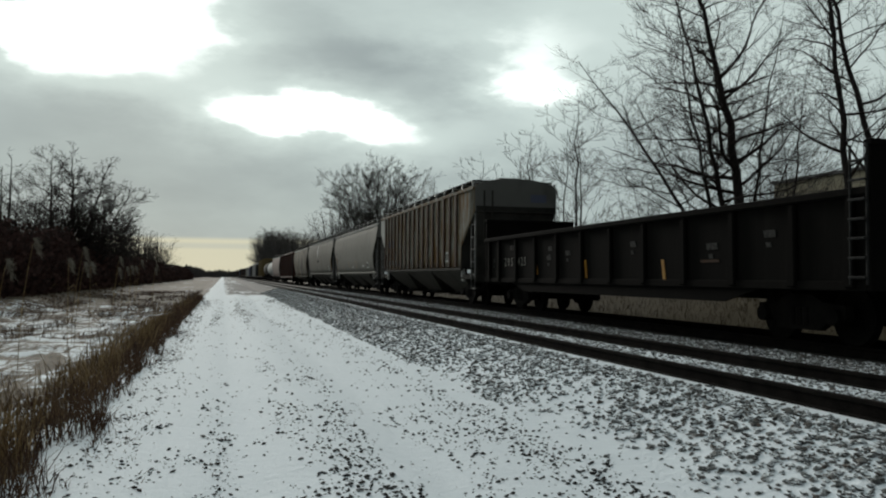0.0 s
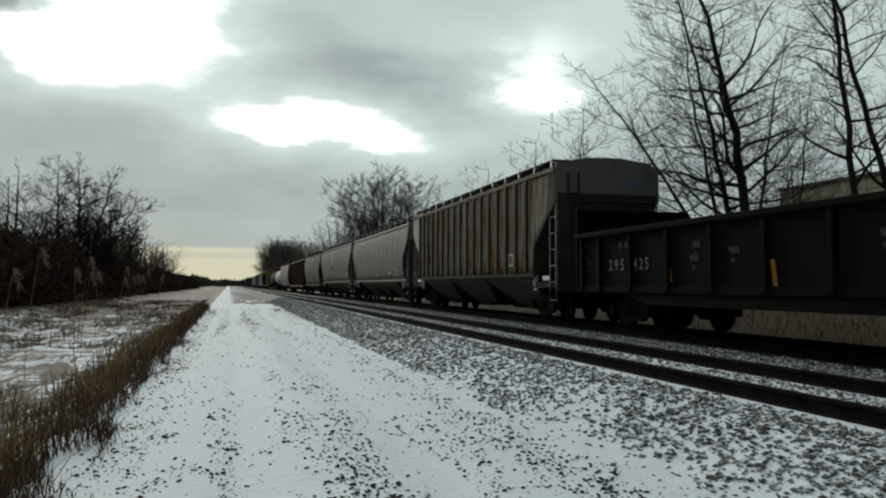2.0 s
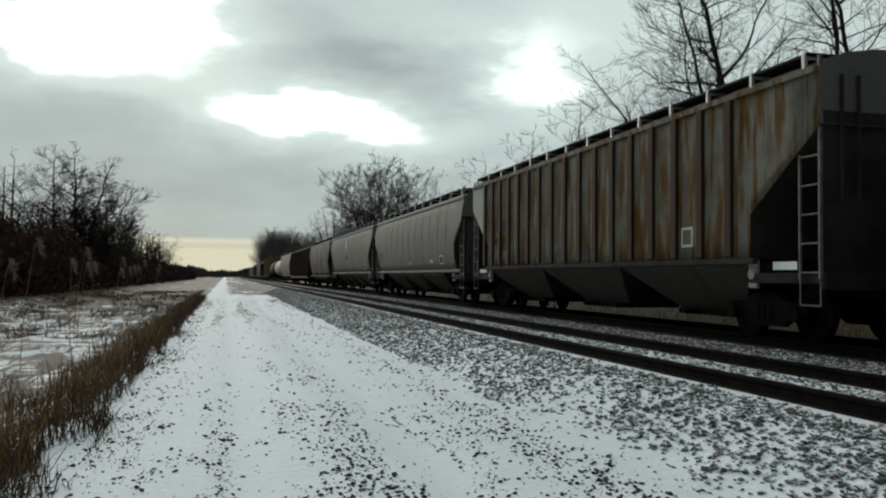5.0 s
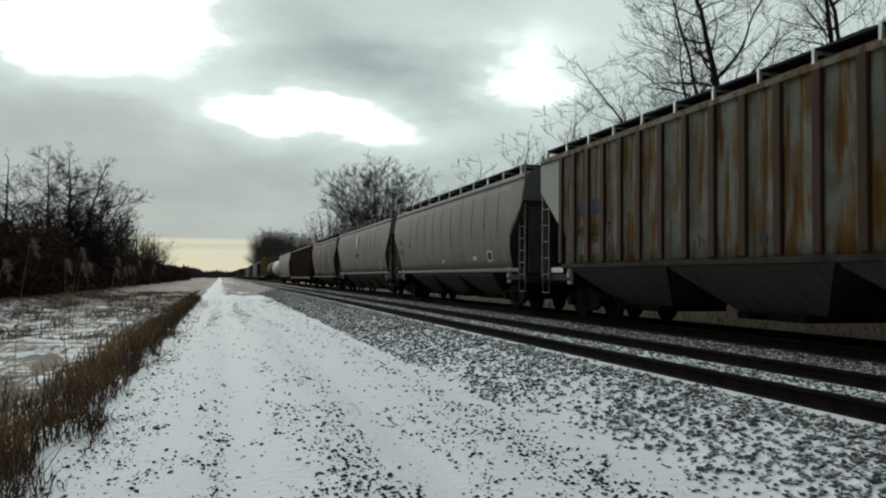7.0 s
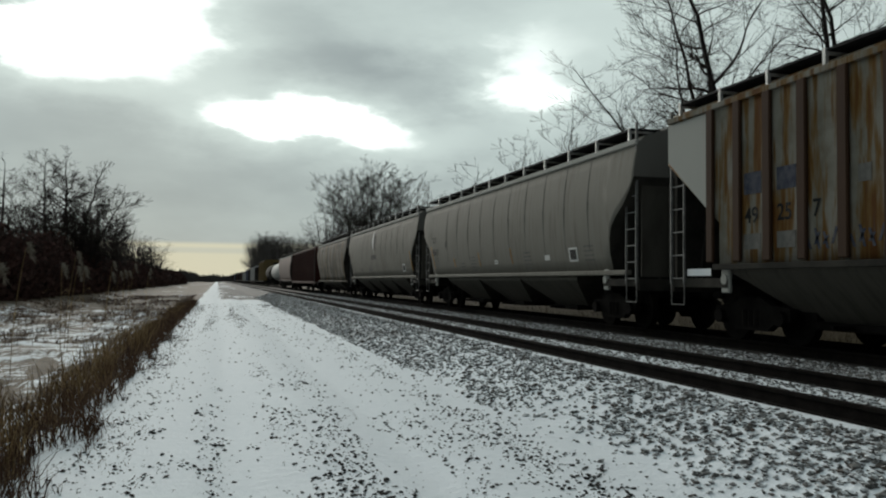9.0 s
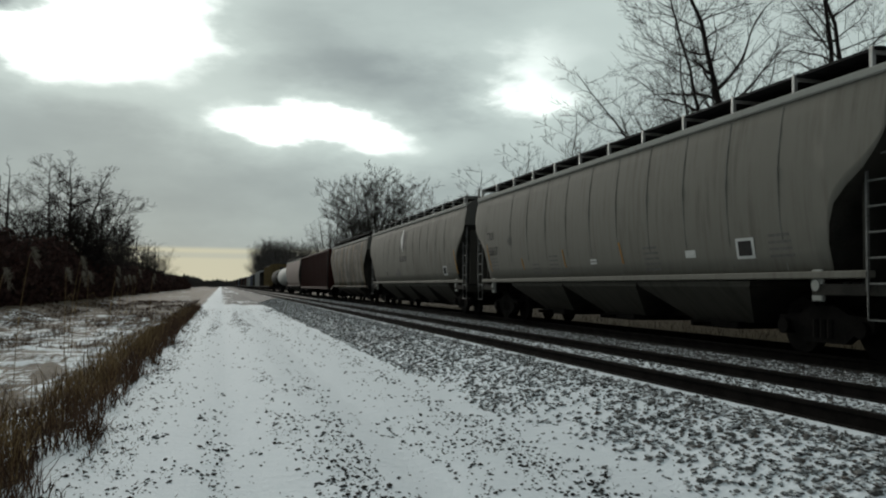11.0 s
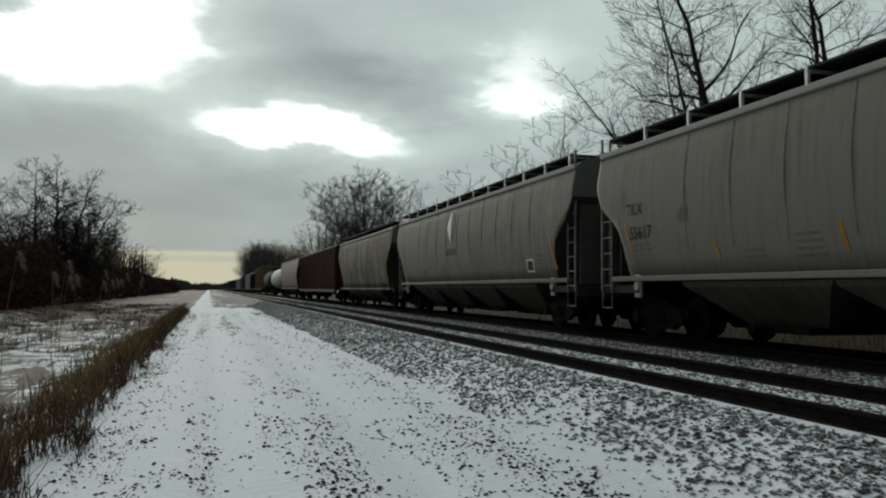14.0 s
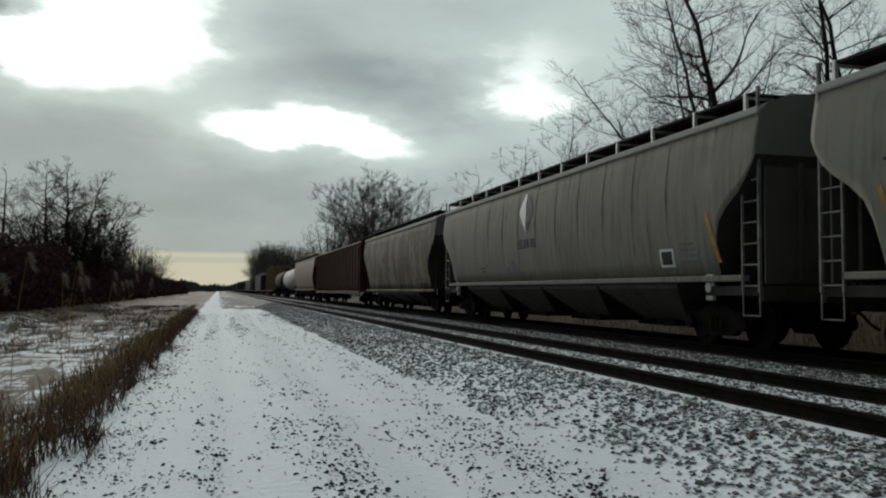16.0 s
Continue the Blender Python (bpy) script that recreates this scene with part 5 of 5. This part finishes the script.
def build_thicket():
    """Dense dark brush at the foot of the woods."""
    rng = random.Random(51)
    vs, fs = [], []
    for i in range(90000):
        y = 34 + 330 * rng.random() ** 1.9
        x = -12.6 - abs(rng.gauss(0, 2.6)) + 0.8 * noise.noise((y * 0.1, 2, 1))
        top = (5.2 + 1.8 * noise.noise((y * 0.12, x * 0.2, 8.0)) + 1.0 * noise.noise((y * 0.45, x * 0.5, 3.0))) * (1 - 0.25 * ramp_(y, 70, 150)) * (0.45 + 0.55 * ramp_(-x, 12.4, 15.0))
        z = top * rng.random() ** 0.8
        s = rng.uniform(0.25, 0.8) * (1 + y * 0.003)
        w = 0.012 * (1 + y * 0.02)
        d = Vector((rng.gauss(0, 0.6), rng.gauss(0, 0.6), rng.gauss(0.5, 0.5))).normalized() * s
        u = Vector((rng.gauss(0, 1), rng.gauss(0, 1), 0.2)).normalized() * w
        k = len(vs)
        p = Vector((x, y, z))
        vs += [tuple(p - u), tuple(p + u), tuple(p + d)]
        fs.append((k, k + 1, k + 2))
        if i % 2 == 0:
            k = len(vs)
            q = p + Vector((rng.gauss(0, 0.2), rng.gauss(0, 0.2), rng.gauss(0, 0.2)))
            e = rng.uniform(0.05, 0.14) * (1 + y * 0.012)
            a = Vector((rng.gauss(0, 1), rng.gauss(0, 1), rng.gauss(0, 1))).normalized() * e
            b = a.orthogonal().normalized() * e
            vs += [tuple(q - a), tuple(q + b), tuple(q + a), tuple(q - b)]
            fs.append((k, k + 1, k + 2, k + 3))
    tagged(new("thicket", raw_mesh("thicket", vs, fs, M["thicket"])), "dense dark reddish-brown brush at the edge of the woods", "brush", kind="stuff")
    # the wood behind it, dark and closed
    bm = bmesh.new()
    n = 160
    prev = None
    for i in range(n + 1):
        y = 25 + 420 * (i / n) ** 1.6
        h = 3.0 + 0.9 * noise.noise((y * 0.21, 0, 3)) + 0.7 * noise.noise((y * 0.9, 4, 3))
        x = -16.0 + 0.8 * noise.noise((y * 0.15, 7, 3))
        row = [bm.verts.new(c) for c in ((x, y, -0.4), (x - 0.3, y, h * 0.6), (x - 1.2, y, h), (x - 6, y, h * 0.9), (x - 7, y, -0.4))]
        if prev:
            for a in range(4):
                bm.faces.new((prev[a], prev[a + 1], row[a + 1], row[a]))
        prev = row
    ob = new("deep_brush", mesh_of("deep_brush", bm, M["thicket"]))
    tagged(ob, "dark closed undergrowth inside the woods", "brush", kind="stuff")


def build_distance():
    """The far line of woods that closes the view."""
    rng = random.Random(52)
    vs, fs = [], []
    for i in range(16000):
        y = rng.uniform(520, 900)
        x = rng.uniform(-260, 120)
        if -16 < x < 13 and y < 800:
            continue
        top = 7.0 + 4.0 * noise.noise((x * 0.02, 1, 2)) + 2.5 * noise.noise((x * 0.11, 5, 2))
        z = -1.0 + rng.random() * top * 0.75
        h, w = rng.uniform(1.5, 4.0), rng.uniform(0.6, 1.8)
        k = len(vs)
        z = min(z, top * 0.75)
        vs += [(x - w, y, z), (x + w, y + 0.4, z), (x + rng.gauss(0, 0.5), y, z + h)]
        fs.append((k, k + 1, k + 2))
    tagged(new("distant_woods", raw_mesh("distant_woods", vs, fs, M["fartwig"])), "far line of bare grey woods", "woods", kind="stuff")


def build_reeds():
    rng = random.Random(61)

    def reed(seed):
        r = random.Random(seed)
        thing = tagged(new("reed"), "tall dry reed with a drooping pale plume", "reed", "tall reeds by the ditch")
        h, lean = r.uniform(2.2, 2.7), r.uniform(-0.25, 0.25)
        bm = bmesh.new()
        pts = [Vector((lean * t * t, 0.1 * t * t, h * t)) for t in (0, 0.3, 0.6, 0.85, 1.0)]
        for a, b in zip(pts, pts[1:]):
            rod(bm, a, b, 0.007, 5)
        part("stem", bm, M["dry"], thing)
        bm = bmesh.new()
        side = 1 if lean >= 0 else -1
        for k in range(70):
            t = r.random()
            base_ = pts[-1] + Vector((side * 0.10 * t, 0.0, 0.12 - 0.30 * t * t))
            d = Vector((side * r.uniform(0.0, 0.10) + r.gauss(0, 0.03), r.gauss(0, 0.045), r.uniform(-0.16, 0.03)))
            rod(bm, base_, base_ + d * 1.15, 0.012, 3, 0.004)
        part("plume", bm, M["plume"], thing)
        for k in range(3):
            bm = bmesh.new()
            z = h * r.uniform(0.3, 0.75)
            p = Vector((lean * (z / h) ** 2, 0, z))
            a = r.uniform(0, 6.28)
            e = p + Vector((0.35 * math.cos(a), 0.35 * math.sin(a), 0.12))
            q = e + Vector((0.15 * math.cos(a), 0.15 * math.sin(a), -0.16))
            w = Vector((-math.sin(a), math.cos(a), 0)) * 0.012
            v = [bm.verts.new(c) for c in (p - w * 0.5, p + w * 0.5, e + w, e - w, q)]
            bm.faces.new((v[0], v[1], v[2], v[3]))
            bm.faces.new((v[3], v[2], v[4]))
            part("leaf", bm, M["dry"], thing)
        return thing

    protos = [reed(s) for s in (1, 2, 3)]
    spots = [(-4.3, 18.0), (-4.1, 19.2), (-4.0, 24.3), (-3.9, 24.8), (-4.1, 25.6), (-4.2, 29.5), (-4.0, 33.5), (-4.3, 36), (-3.9, 38.5), (-4.4, 40), (-4.1, 43), (-4.5, 47), (-4.0, 52), (-4.4, 57)]
    for i, (x, y) in enumerate(spots):
        m = pose(x, y, ground_z(x, y) - 0.05, 0, 0, rng.uniform(-40, 40))
        if i < 3:
            protos[i].matrix_basis = m
        else:
            copy_thing(protos[i % 3], m)


def build_building():
    """A flat-roofed tan block building among the trees."""
    b = tagged(new("warehouse"), "flat-roofed tan block building behind the trees", "building")
    b.matrix_basis = pose(32.0, 43.9, 0.3)
    bm = bmesh.new()
    box(bm, 0, 14, -20, 0, 0, 7.0)
    part("wall", bm, M["block"], b)
    bm = bmesh.new()
    box(bm, -0.12, 14.12, -20.12, 0.12, 7.004, 7.2, 0.02)
    part("roof", bm, M["roofing"], b)


# ---------------------------------------------------------------- the place, built
def build_scene():
    build_ground()
    rail_me = rail_mesh()
    bm = bmesh.new()
    box(bm, -1.3, 1.3, -0.11, 0.11, -0.17, -0.004, 0.012)
    tie_me = mesh_of("tie", bm, M["tie"])
    build_train()
    build_building()
    build_trees()
    build_plants()
    build_stones()
    build_track(NEAR, "empty railway track on snowy ballast", rail_me, tie_me, 1)
    build_track(FAR, "railway track under the freight train", rail_me, tie_me, 2)


def run_length(t):
    """Metres the train has rolled towards the camera."""
    return 3.57 * t - 0.004 * t * t


def motions():
    for car, y in CARS:
        walk(car, [(t, pose(FAR, y - run_length(t), RAIL)) for t in [0.5 * k for k in range(33)]])
    for wheel, y in WHEELS:
        steps = [k / 7.5 for k in range(120)] + [SECONDS]
        walk(wheel, [(t, pose(0, y, 0.455, math.degrees(run_length(t) / 0.455))) for t in steps])


build_scene()
motions()
